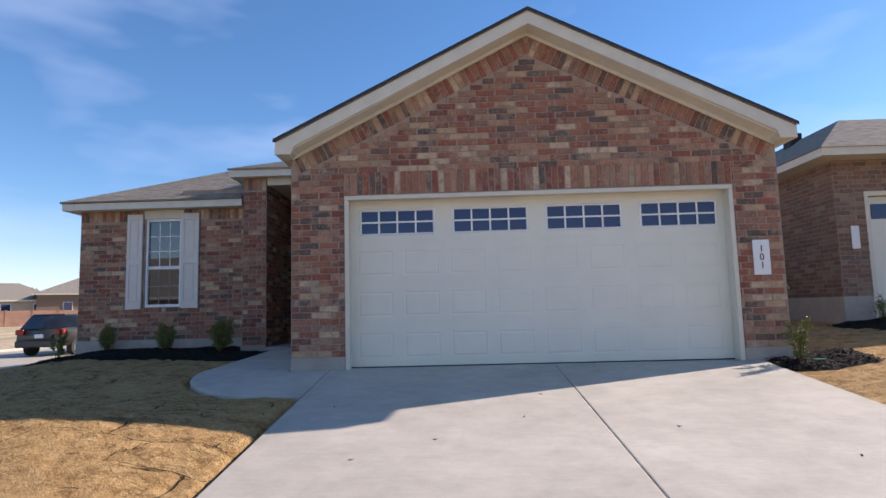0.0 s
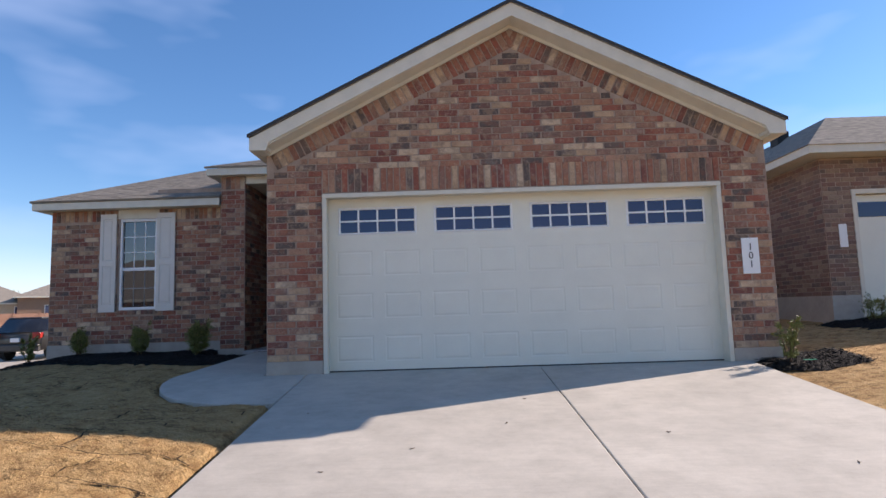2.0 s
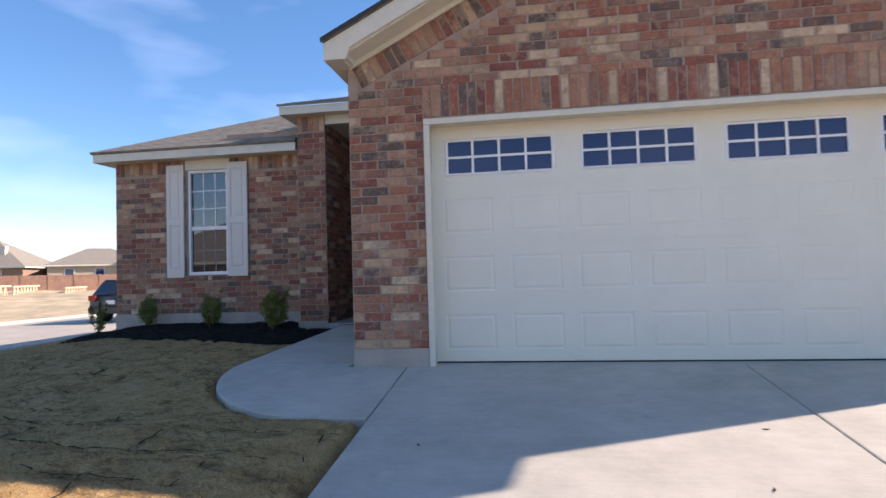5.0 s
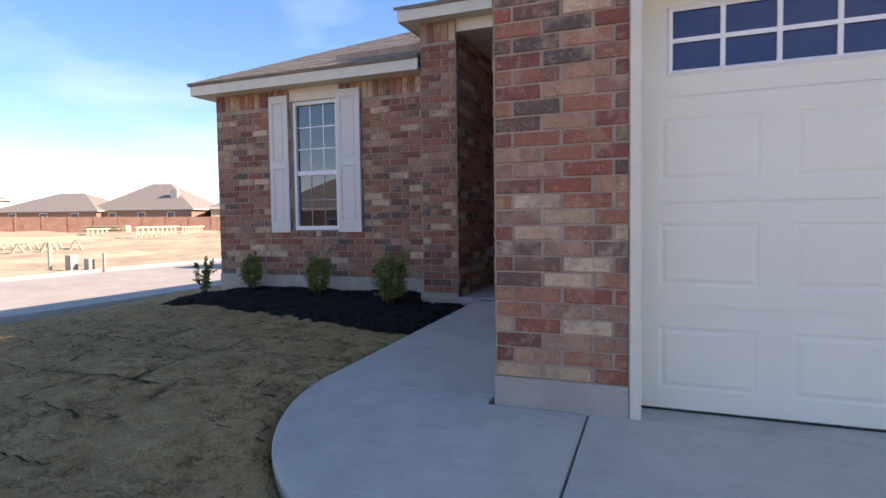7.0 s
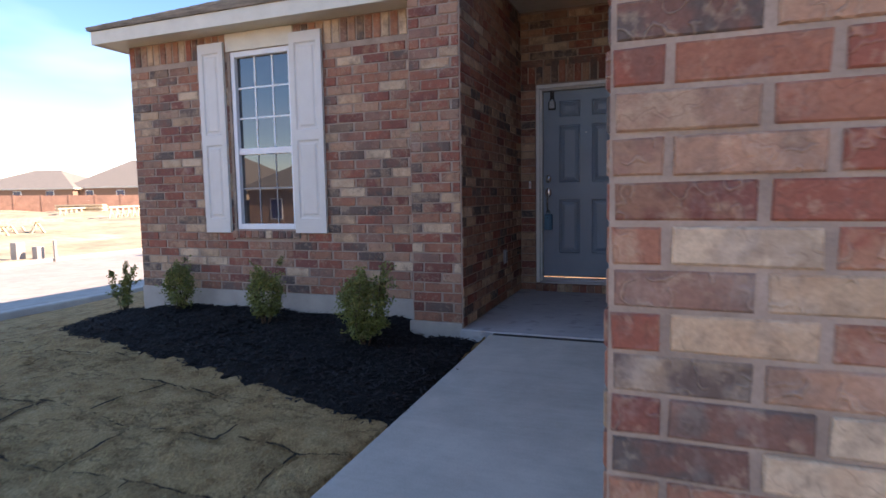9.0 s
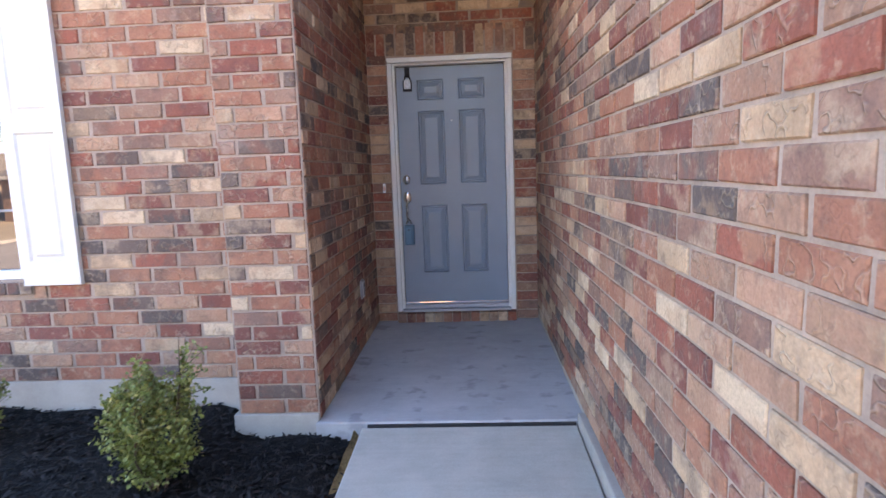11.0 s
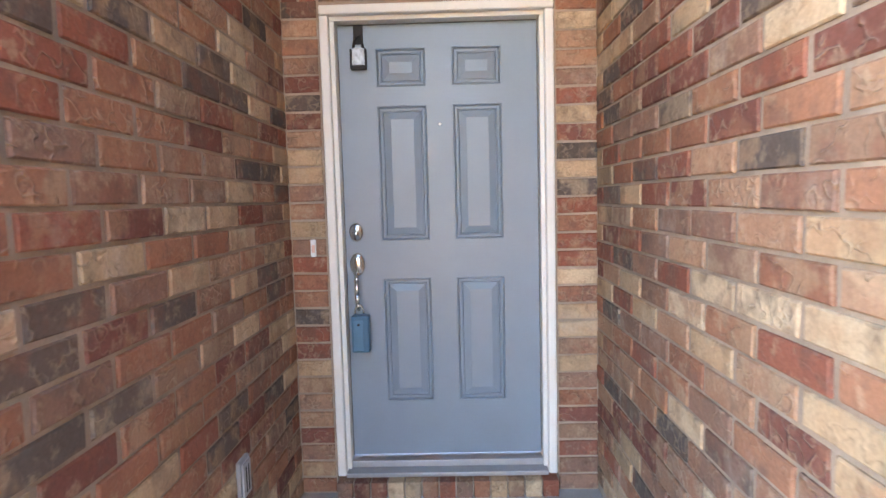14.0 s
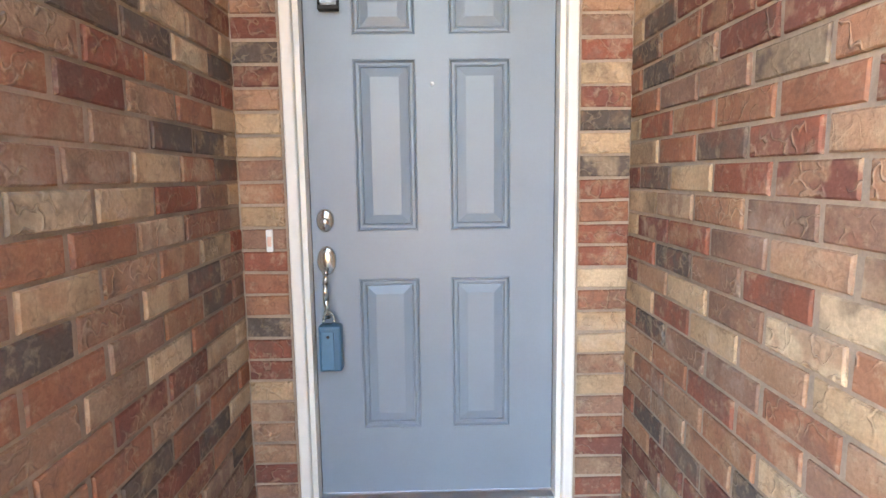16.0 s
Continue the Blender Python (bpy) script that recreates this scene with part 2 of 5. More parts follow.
def prism(bm, pts, direction):
    """A solid from a flat outline, pushed along direction."""
    d = Vector(direction)
    vs = [bm.verts.new(p) for p in pts]
    ws = [bm.verts.new(Vector(p) + d) for p in pts]
    n = len(pts)
    bm.faces.new(vs)
    bm.faces.new(ws[::-1])
    for k in range(n):
        bm.faces.new((vs[k], ws[k], ws[(k + 1) % n], vs[(k + 1) % n]))
    bmesh.ops.recalc_face_normals(bm, faces=bm.faces)
    return bm


def tube(bm, a, b, r0, r1=None, n=8):
    a, b = Vector(a), Vector(b)
    d = b - a
    m = Matrix.Translation((a + b) / 2) @ d.to_track_quat("Z", "Y").to_matrix().to_4x4()
    bmesh.ops.create_cone(bm, cap_ends=True, segments=n, radius1=r0, radius2=r0 if r1 is None else r1, depth=d.length, matrix=m)
    return bm


def part(name, bm, material, parent=None, label="", smooth=False):
    """Links a bmesh as one mesh object, under a thing or a part."""
    me = bpy.data.meshes.new(name)
    bm.to_mesh(me)
    bm.free()
    me.materials.append(material)
    if smooth:
        for f in me.polygons:
            f.use_smooth = True
    ob = new(name, me)
    if parent:
        ob.parent = parent
    if label:
        ob["label"] = label
    return ob


def thing(name, label, category, kind="", group="", at=None):
    ob = new(name)
    if at:
        ob.location = at
    return tagged(ob, label, category, group, kind)


def setting(name, bm, material, label, category):
    return tagged(part(name, bm, material), label, category, kind="structure")


# ---- the plan, in metres; the foot of the garage door's corner is the origin ----
GX0, GX1, GC = -0.72, 5.50, 2.39         # garage walls and ridge
GF = -0.165                              # garage brick face
WX0, WY, PY = -5.75, 3.22, 3.04          # far corner and face of the bedroom wing; face of the pier
PX0, AX0 = -2.56, -2.125                 # pier, and the entry's side wall
DY, PZ = 5.155, 0.12                     # front door, porch floor
COURSE, BL = 0.081, 0.258


def ground_z(x, y):
    z = 0.04 + (0.03 * y if y > 0 else 0.097 * max(y, -12.0) + 0.02 * max(min(0.0, y + 12), -40))
    if x < -5.0:
        z += -0.13 * min(5.2, -5.0 - x)
    if x > 5.6:
        z += 0.07 * min(6.0, x - 5.6)
    if -9 < x < -0.3 and y < 0:
        z += 0.014 * min(2.5, -0.3 - x) + 0.25 * (1 - math.exp((x + 0.3) / 0.9)) * min(1.0, max(0.0, (-1.45 - y) / 1.2)) * min(1.0, max(0.0, (x + 8.8) / 3))
    if -9 < x < -1.5 and y > 0:
        z -= 0.01
    if x < -9.0:
        k = min(1.0, (-9.0 - x) / 1.2)
        z = z * (1 - k) - 0.62 * k
    return z - 0.04


# ---- brick laying ----
BRICKS = {}


def brick_mesh(length, height, variant=0):
    """One brick: face outwards along -y, edges eased, corners a little chipped and out of true."""
    key = (round(length, 2), round(height, 3), variant)
    if key not in BRICKS:
        rnd = random.Random(variant * 17 + int(length * 100))
        a, h, c, o = key[0] / 2, key[1] / 2, 0.004, 0.009
        off = [(rnd.uniform(-0.0035, 0.001), rnd.uniform(-0.0025, 0.001)) for _ in range(4)]
        v = []
        for y, sx, sz in ((-o, a - c, h - c), (-o + c, a, h), (0.03, a, h)):
            for (qx, qz), (ex, ez_) in zip(((-1, -1), (1, -1), (1, 1), (-1, 1)), off):
                v.append((qx * (sx + ex), y, qz * (sz + ez_)))
        f = [(0, 1, 2, 3)]
        for r in (0, 4):
            for k in range(4):
                f.append((r + k, r + 4 + k, r + 4 + (k + 1) % 4, r + (k + 1) % 4))
        me = bpy.data.meshes.new("brick")
        me.from_pydata(v, [], f)
        me.materials.append(BRICK_ONE)
        BRICKS[key] = me
    return BRICKS[key]


def bond(length, z0, z1, holes=(), top=None, flip=0):
    """Running bond with headers at the corners: (middle u, middle z, length, height, lean) of each brick."""
    out, k, z = [], flip, z0
    while z + COURSE * 0.5 < z1:
        h = min(COURSE, z1 - z)
        zm = z + h / 2
        spans = [top(z + h)] if top else [(0.0, length)]
        for h0, h1, hz0, hz1 in holes:
            if hz0 < zm < hz1:
                cut = []
                for a, b in spans:
                    if h1 <= a or h0 >= b:
                        cut.append((a, b))
                    else:
                        cut += [(a, h0)] if h0 > a else []
                        cut += [(h1, b)] if h1 < b else []
                spans = cut
        start = -(BL - 0.1) if k % 2 else 0.0
        for a, b in spans:
            if b - a < 0.27:
                out.append(((a + b) / 2, zm, b - a - 0.010, h - 0.010, 0.0))
                continue
            u = start
            while u < b - 0.02:
                lo, hi = max(u, a), min(u + BL, b)
                if hi - lo > 0.03:
                    out.append(((lo + hi) / 2, zm, hi - lo - 0.014, h - 0.010, 0.0))
                u += BL
        z += COURSE
        k += 1
    return out


def soldiers(u0, u1, z0, z1):
    """A row of upright bricks."""
    n = max(1, round((u1 - u0) / COURSE))
    w = (u1 - u0) / n
    return [(u0 + (k + 0.5) * w, (z0 + z1) / 2, w - 0.009, z1 - z0 - 0.008, 0.0) for k in range(n)]


def lay(wall, origin, along, pieces, single, joined=None):
    """Bricks on a wall whose outward side is to the right of the way along it. Those that single() picks are pieces of their own."""
    along = Vector(along).normalized()
    rot = Matrix.Rotation(math.atan2(along.y, along.x), 4, "Z")
    rnd = random.Random(len(pieces))
    verts, faces, count = [], [], 0
    for u, z, ln, h, lean in pieces:
        p = Vector(origin) + along * u
        m = Matrix.Translation((p.x, p.y, z)) @ rot @ Matrix.Translation((0, rnd.uniform(-0.001, 0.004), 0)) @ Matrix.Rotation(lean + rnd.uniform(-0.007, 0.007), 4, "Y")
        me = brick_mesh(ln, h, rnd.randrange(4))
        if count < 300 and single(u, z):
            ob = new("brick", me)
            ob.parent = wall
            ob.matrix_basis = m
            count += 1
        else:
            k = len(verts)
            verts += [m @ v.co for v in me.vertices]
            faces += [[k + i for i in f.vertices] for f in me.polygons]
    if verts:
        me = bpy.data.meshes.new("brickwork")
        me.from_pydata(verts, [], faces)
        me.materials.append(joined or BRICK_MANY)
        ob = new("brickwork", me)
        ob.parent = wall
        tagged(ob, kind="stuff")


# ---- ground ----
def axis(fine0, fine1, step, far0, far1):
    vals = list(np.arange(fine0, fine1 + 1e-6, step))
    d, v = step, fine0
    while v > far0:
        d *= 1.35
        v = max(v - d, far0)
        vals.insert(0, v)
    d, v = step, fine1
    while v < far1:
        d *= 1.35
        v = min(v + d, far1)
        vals.append(v)
    return vals


def sod(x, y):
    """Unevenness of the sod: lumps, and the gaps between its pieces."""
    z = 0.026 * noise.noise((x * 1.3, y * 1.3, 0.0)) + 0.020 * noise.noise((x * 4.2, y * 4.2, 3.0)) + 0.016 * noise.noise((x * 13, y * 13, 1.0))
    wx, wy = x + 0.16 * noise.noise((x * 0.9, y * 0.9, 5.0)) + 0.04 * noise.noise((x * 5, y * 5, 2.0)), y + 0.12 * noise.noise((x * 0.9, y * 0.9, 9.0)) + 0.04 * noise.noise((x * 5, y * 5, 7.0))
    sy = wy / 0.45
    row = math.floor(sy)
    sx = wx / 0.9 + 0.47 * (row % 2)
    d = min(min(sy - row, row + 1 - sy) * 0.45, min(sx - math.floor(sx), math.floor(sx) + 1 - sx) * 0.9)
    deep = 0.35 + 1.1 * noise.noise((x * 1.1, y * 1.1, 21.0))
    return z - 0.045 * max(0.0, deep) * max(0.0, 1 - d / 0.055)


def on_paving(x, y):
    if -0.275 < x < 5.3 and y < -0.1:
        return True
    if -1.935 < x < 0 and y > -0.1:
        return True
    return y <= -0.1 and x > -1.935 and x < 0 and (x + 0.5) ** 2 + (y + 0.08) ** 2 < 1.435 ** 2


def ground():
    xs, ys = axis(-7.2, -0.1, 0.045, -900, 900), axis(-6.4, 3.2, 0.045, -900, 900)
    verts, faces, n = [], [], len(ys)
    for x in xs:
        for y in ys:
            z = ground_z(x, y)
            if x > -10.0 and y < 3.3 and y > -12:
                z += sod(x, y)
            if on_paving(x, y):
                z -= 0.07
            if -5.6 < x < -1.95 and 1.55 + 0.27 * (-1.92 - x) < y < 3.3:
                z -= 0.12
            if GX0 < x < GX1 and y > -0.1 or WX0 < x < GX1 and y > 3.3:
                z -= 0.2
            verts.append((x, y, z))
    for i in range(len(xs) - 1):
        for j in range(n - 1):
            faces.append((i * n + j, (i + 1) * n + j, (i + 1) * n + j + 1, i * n + j + 1))
    me = bpy.data.meshes.new("ground")
    me.from_pydata(verts, [], faces)
    me.materials.append(TURF)
    for f in me.polygons:
        f.use_smooth = True
    return tagged(new("ground", me), "dormant tan sod lawn with open seams", "lawn", kind="structure")


ground()
SOIL_SHADE = plain("soil_with_shade", (0.060, 0.043, 0.028), 0.95, spec=0.1, vary=0.4, scale=9, grain=70, bump=0.6, dist=0.01)


def sod_seams():
    """Bare soil in the open joints between the pieces of sod; its dark colour also paints their shade."""
    verts, faces = [], []

    def warp(x, y):
        return (0.16 * noise.noise((x * 0.9, y * 0.9, 5.0)) + 0.04 * noise.noise((x * 5, y * 5, 2.0)), 0.12 * noise.noise((x * 0.9, y * 0.9, 9.0)) + 0.04 * noise.noise((x * 5, y * 5, 7.0)))

    def strip(points, across):
        prev = None
        for px, py in points:
            x, y = px, py
            for _ in range(4):
                dx, dy = warp(x, y)
                x, y = px - dx, py - dy
            w = 0.011 * (0.32 + 1.0 * noise.noise((x * 1.1, y * 1.1, 21.0)) + 0.8 * noise.noise((x * 9.0, y * 9.0, 4.0)) + 0.6 * noise.noise((x * 30.0, y * 30.0, 6.0)))
            bare = w > 0.0015 and not on_paving(x, y) and not (x < -1.9 and y > 1.2 + 0.27 * (-1.92 - x))
            if not bare:
                prev = None
                continue
            k, z = len(verts), ground_z(x, y) + sod(x, y) + 0.022
            verts.extend([(x - across[0] * w, y - across[1] * w, z), (x + across[0] * w, y + across[1] * w, z)])
            if prev is not None:
                faces.append((prev, k, k + 1, prev + 1))
            prev = k

    for row in range(-14, 7):
        strip([(-7.0 + 0.025 * k, row * 0.45) for k in range(275)], (0.0, 1.0))
        for col in range(-8, 2):
            strip([((col - 0.47 * (row % 2)) * 0.9, (row + k / 18) * 0.45) for k in range(19)], (1.0, 0.0))
    me = bpy.data.meshes.new("sod_seams")
    me.from_pydata(verts, [], faces)
    me.materials.append(SOIL_SHADE)
    tagged(new("sod_seams", me), "bare soil in the seams of the sod, darkened for their shade", "soil", kind="stuff")


sod_seams()


def slab(name, outline, zf, thick, material, label, category):
    bm = bmesh.new()
    top = [bm.verts.new((x, y, zf(x, y))) for x, y in outline]
    low = [bm.verts.new((x, y, zf(x, y) - thick)) for x, y in outline]
    bm.faces.new(top)
    bm.faces.new(low[::-1])
    n = len(top)
    for k in range(n):
        bm.faces.new((top[k], low[k], low[(k + 1) % n], top[(k + 1) % n]))
    bmesh.ops.recalc_face_normals(bm, faces=bm.faces)
    es = [e for e in bm.edges if all(v in top for v in e.verts)]
    bmesh.ops.bevel(bm, geom=es, offset=0.010, segments=2, affect="EDGES", profile=0.5)
    return setting(name, bm, material, label, category)


def drive_z(x, y):
    return 0.002 + 0.102 * (y + 0.2)


def walk_z(x, y):
    if y < -0.15:
        return drive_z(x, y)
    return 0.007 + (PZ - 0.027) * min(1.0, (y + 0.15) / 3.15)


JX = 2.585
for k, (a, b) in enumerate(((-0.225, JX), (JX + 0.007, 5.12))):
    for j, (y0, y1) in enumerate(((-0.175, -5.6), (-5.612, -14.0))):
        slab("driveway_%d" % (2 * k + j + 1), [(a, y0), (a, y1), (b, y1), (b, y0)], drive_z, 0.14, CONCRETE, "pale broom-finished concrete driveway slab", "driveway")
slab("garage_apron", [(-0.05, 0.3), (-0.05, -0.165), (4.94, -0.165), (4.94, 0.3)], lambda x, y: 0.002 + 0.03 * min(0, y), 0.2, CONCRETE, "concrete sill strip under the garage door", "slab")
curve = []
for k in range(19):
    a = radians(12 + 78 * k / 18)
    curve.append((-0.5 - 1.4 * math.sin(a), -0.08 - 1.4 * math.cos(a)))
slab("walkway_1", [(-0.235, -0.182), (-0.235, -1.475), (-0.5, -1.475)] + curve + [(-0.765, -0.08), (-0.765, -0.182)], walk_z, 0.14, CONCRETE, "curved pale concrete walkway apron", "walkway")
slab("walkway_2", [(-0.765, -0.074), (-1.9, -0.074), (-1.89, 2.98), (-0.765, 2.98)], walk_z, 0.14, CONCRETE, "straight concrete walkway to the porch", "walkway")
slab("porch_floor", [(-0.715, 3.00), (-2.14, 3.00), (-2.14, 5.2), (-0.715, 5.2)], lambda x, y: PZ, 0.25, PORCH, "stained grey concrete porch floor", "porch")
setting("joint_filler", boxed(((-1.86, 2.98, PZ - 0.1), (-0.77, 2.999, PZ - 0.012))), DARK, "dark joint strip before the porch", "joint")

# ---- house walls ----
T = 0.16


def wall(name, boxes, label):
    return setting(name, boxed(*boxes), MORTAR, label, "wall")


FT = 0.16        # top of the garage footing
HX0, HX1, HZ = -0.03, 4.92, 2.21
f0, f1 = GF, GF + T
RK = 4.315       # underside of the rake at the ridge
bm = boxed(((GX0, f0, FT), (HX0, f1, 2.6)), ((HX1, f0, FT), (GX1, f1, 2.6)), ((HX0, f0, HZ), (HX1, f1, 2.6)))
prism(bm, [(GX0, f0, 2.6), (GX1, f0, 2.6), (GX1, f0, RK - 0.5 * (GX1 - GC)), (GC, f0, RK), (GX0, f0, RK - 0.5 * (GC - GX0))], (0, T, 0))
wall_garage = setting("wall_garage_front", bm, MORTAR, "mixed red and tan brick garage front with gable", "wall")
wall_entry_r = wall("wall_entry_right", [((GX0, f1 + 0.002, FT), (GX0 + T, 2.9, 2.88)), ((GX0, 2.9, FT), (GX0 + T, 5.35, 3.3))], "long mixed brick side wall of the entry passage")
wall_entry_l = wall("wall_entry_left", [((AX0 - T, PY + T + 0.002, 0.06), (AX0, 5.35, 3.3))], "shaded brick side wall of the entry recess")
DX0, DX1, DZ0, DZ1 = -1.887, -0.977, 0.265, 2.30
b0 = 5.06
wall_back = wall("wall_entry_back", [((AX0 + 0.002, b0, PZ - 0.1), (DX0 - 0.065, b0 + T, 3.3)), ((DX1 + 0.065, b0, PZ - 0.1), (GX0 - 0.002, b0 + T, 3.3)),
                                     ((DX0 - 0.065, b0, DZ1 + 0.065), (DX1 + 0.065, b0 + T, 3.3)), ((DX0 - 0.065, b0 + 0.05, PZ - 0.1), (DX1 + 0.065, b0 + T, 0.19))], "brick wall round the front door")
wall_pier = wall("wall_pier", [((PX0, PY, 0.16), (AX0, PY + T, 3.26))], "brick pier beside the entry")
W0, W1, WZ0, WZ1 = -4.49, -3.80, 0.90, 2.57
WF = 0.30
wall_wing = wall("wall_wing_front", [((WX0, WY, WF), (W0, WY + T, 2.74)), ((W1, WY, WF), (PX0, WY + T, 3.1)), ((W0, WY, WF), (W1, WY + T, WZ0)), ((W0, WY, WZ1), (W1, WY + T, 2.74))], "brick front wall of the bedroom wing")
wall_wing_side = wall("wall_wing_side", [((WX0 + 0.001, WY + T + 0.002, WF), (WX0 + T, 12.0, 2.76))], "brick side wall of the bedroom wing")
wall("wall_garage_side", [((GX1 - T, f1 + 0.002, FT), (GX1 - 0.001, 12.0, 2.76))], "brick side wall of the garage")
wall("wall_rear", [((WX0, 12.0, -0.3), (GX1, 12.2, 2.76))], "plain rear wall of the house")
for nm, a, b in (("footing_garage_left", (GX0 - 0.006, GF - 0.014, -0.25), (HX0 - 0.002, f1, FT)), ("footing_garage_right", (HX1 + 0.002, GF - 0.014, -0.3), (GX1 + 0.006, f1, FT)),
                 ("footing_entry", (GX0 - 0.04, f1 + 0.003, -0.25), (GX0 + T, 2.995, FT)), ("footing_entry_inner", (GX0 - 0.001, 2.998, -0.25), (GX0 + T, 5.35, FT)),
                 ("footing_pier", (PX0 - 0.03, PY - 0.02, -0.2), (AX0 + 0.0, PY + T, 0.16)), ("footing_pier_front", (AX0 + 0.002, PY - 0.03, -0.2), (-1.9, PY + 0.02, 0.112)),
                 ("footing_wing", (WX0 - 0.01, WY - 0.012, -0.6), (PX0 - 0.033, WY + T, WF)),
                 ("footing_wing_side", (WX0 - 0.01, WY + T + 0.002, -0.8), (WX0 + T, 12.0, WF)), ("footing_garage_side", (GX1 - T, f1 + 0.002, -0.3), (GX1 + 0.01, 12.0, FT))):
    setting(nm, boxed((a, b), bevel=0.006), FOOTING, "bare grey concrete house footing", "footing")


# ---- eaves and roofs ----
def shingled(name, corners, label, step=0.145):
    """A roof plane of overlapping shingle courses. corners: eave left, eave right, top right, top left."""
    a, b, c, d = (Vector(p) for p in corners)
    n = (b - a).cross(d - a).normalized()
    rows = max(2, int((d - a).length / step))
    bm = bmesh.new()
    rnd = random.Random(rows)
    for k in range(rows):
        p0, p1 = a.lerp(d, k / rows), b.lerp(c, k / rows)
        q0, q1 = a.lerp(d, min(1, (k + 1.15) / rows)), b.lerp(c, min(1, (k + 1.15) / rows))
        m = max(1, int((p1 - p0).length / 0.31))
        off = rnd.random()
        cuts = sorted({0.0, 1.0, *[min(1, max(0, (j + off) / m)) for j in range(m)]})
        for s, t in zip(cuts, cuts[1:]):
            lift = n * rnd.uniform(0.006, 0.010)
            vs = [p0.lerp(p1, s), p0.lerp(p1, t), q0.lerp(q1, t), q0.lerp(q1, s)]
            up = [v + (lift if i < 2 else n * 0.002) for i, v in enumerate(vs)]
            g = [bm.verts.new(v) for v in up] + [bm.verts.new(v) for v in vs[:2]]
            bm.faces.new(g[:4])
            bm.faces.new((g[4], g[5], g[1], g[0]))
    prism(bm, [v - n * 0.03 for v in (a, b, c, d)], n * 0.03)
    return setting(name, bm, SHINGLE, label, "roof")


EX0, EX1, EY = GX0 - 0.13, GX1 + 0.13, -0.45
SL, PK = 0.5, 4.52
ez = PK - SL * (GC - EX0)
GREY_ROOF = "grey-brown asphalt shingle roof slope"
shingled("roof_garage_left", [(EX0 - 0.02, 9.0, ez), (EX0 - 0.02, EY - 0.02, ez), (GC, EY - 0.02, PK), (GC, 9.0, PK)], GREY_ROOF)
shingled("roof_garage_right", [(EX1 + 0.02, EY - 0.02, ez), (EX1 + 0.02, 9.0, ez), (GC, 9.0, PK), (GC, EY - 0.02, PK)], GREY_ROOF)
fw = 0.15
dp = fw * 1.12
bm = bmesh.new()
z0 = ez - 0.035
for s, e in ((1, EX0), (-1, EX1)):
    q = [(e, EY, z0), (GC, EY, PK - 0.035), (GC, EY, PK - 0.035 - dp), (e + s * 0.24, EY, z0 + 0.12 - dp), (e + s * 0.2, EY, z0 - fw), (e, EY, z0 - fw)]
    prism(bm, q if s > 0 else q[::-1], (0, 0.03, 0))
DRIP = plain("dark_drip_edge", (0.03, 0.028, 0.026), 0.6, vary=0.1)
edge = bmesh.new()
for s, e in ((1, EX0 - 0.02), (-1, EX1 + 0.02)):
    q = [(e, EY - 0.027, ez - 0.034), (GC, EY - 0.027, PK - 0.034), (GC, EY - 0.027, PK + 0.010), (e, EY - 0.027, ez + 0.010)]
    prism(edge, q if s > 0 else q[::-1], (0, 0.005, 0))
setting("trim_drip_edge", edge, DRIP, "dark shingle edge along the gable rake", "trim")
setting("trim_rake", bm, TRIM, "cream painted rake boards of the gable", "trim")
bm = bmesh.new()
for s, e, g in ((1, EX0, GX0), (-1, EX1, GX1)):
    zz = RK - 0.5 * abs(GC - g)
    prism(bm, [(g + s * 0.03, EY + 0.032, zz - 0.005), (GC, EY + 0.032, RK + 0.01), (GC, EY + 0.032, RK + 0.035), (g + s * 0.03, EY + 0.032, zz + 0.02)], (0, GF - EY - 0.035, 0))
    prism(bm, [(g + s * 0.03, GF - 0.04, zz - 0.055), (GC, GF - 0.04, RK - 0.04), (GC, GF - 0.04, RK + 0.005), (g + s * 0.03, GF - 0.04, zz - 0.008)], (0, 0.024, 0))
setting("soffit_rake", bm, TRIM, "cream soffit and frieze under the gable rake", "soffit")
for s, e, g in ((1, EX0, GX0), (-1, EX1, GX1)):
    x0, x1 = sorted((e + s * 0.002, g + s * 0.04))
    setting("eave_return", boxed(((x0, EY + 0.033, z0 - fw + 0.002), (x1, GF - 0.014, z0 - fw + 0.02)), ((min(g - s * 0.02, g + s * 0.07), EY + 0.033, z0 - fw + 0.022), (max(g - s * 0.02, g + s * 0.07), GF - 0.014, z0 - 0.01))), TRIM, "cream boxed eave return", "trim")
    x0, x1 = sorted((e, e + s * 0.03))
    setting("fascia_garage", boxed(((x0, EY + 0.034, z0 - fw), (x1, 9.0, z0))), TRIM, "cream fascia board along the garage eave", "trim")
    x0, x1 = sorted((e + s * 0.032, g - s * 0.01))
    setting("soffit_garage", boxed(((x0, GF - 0.01, z0 - fw), (x1, 9.0, z0 - fw + 0.02))), TRIM, "cream soffit under the garage eave", "soffit")

WE, fz0, fz1, wx0 = 2.97, 2.735, 2.86, -5.96
setting("fascia_wing", boxed(((wx0, WE, fz0), (-2.57, WE + 0.03, fz1))), TRIM, "cream fascia board of the wing eave", "trim")
setting("fascia_wing_side", boxed(((wx0, WE + 0.032, fz0), (wx0 + 0.03, 12.4, fz1))), TRIM, "cream fascia board of the side eave", "trim")
setting("soffit_wing", boxed(((wx0 + 0.032, WE + 0.032, fz0 + 0.005), (-2.57, WY + 0.05, fz0 + 0.025))), TRIM, "cream soffit of the wing eave", "soffit")
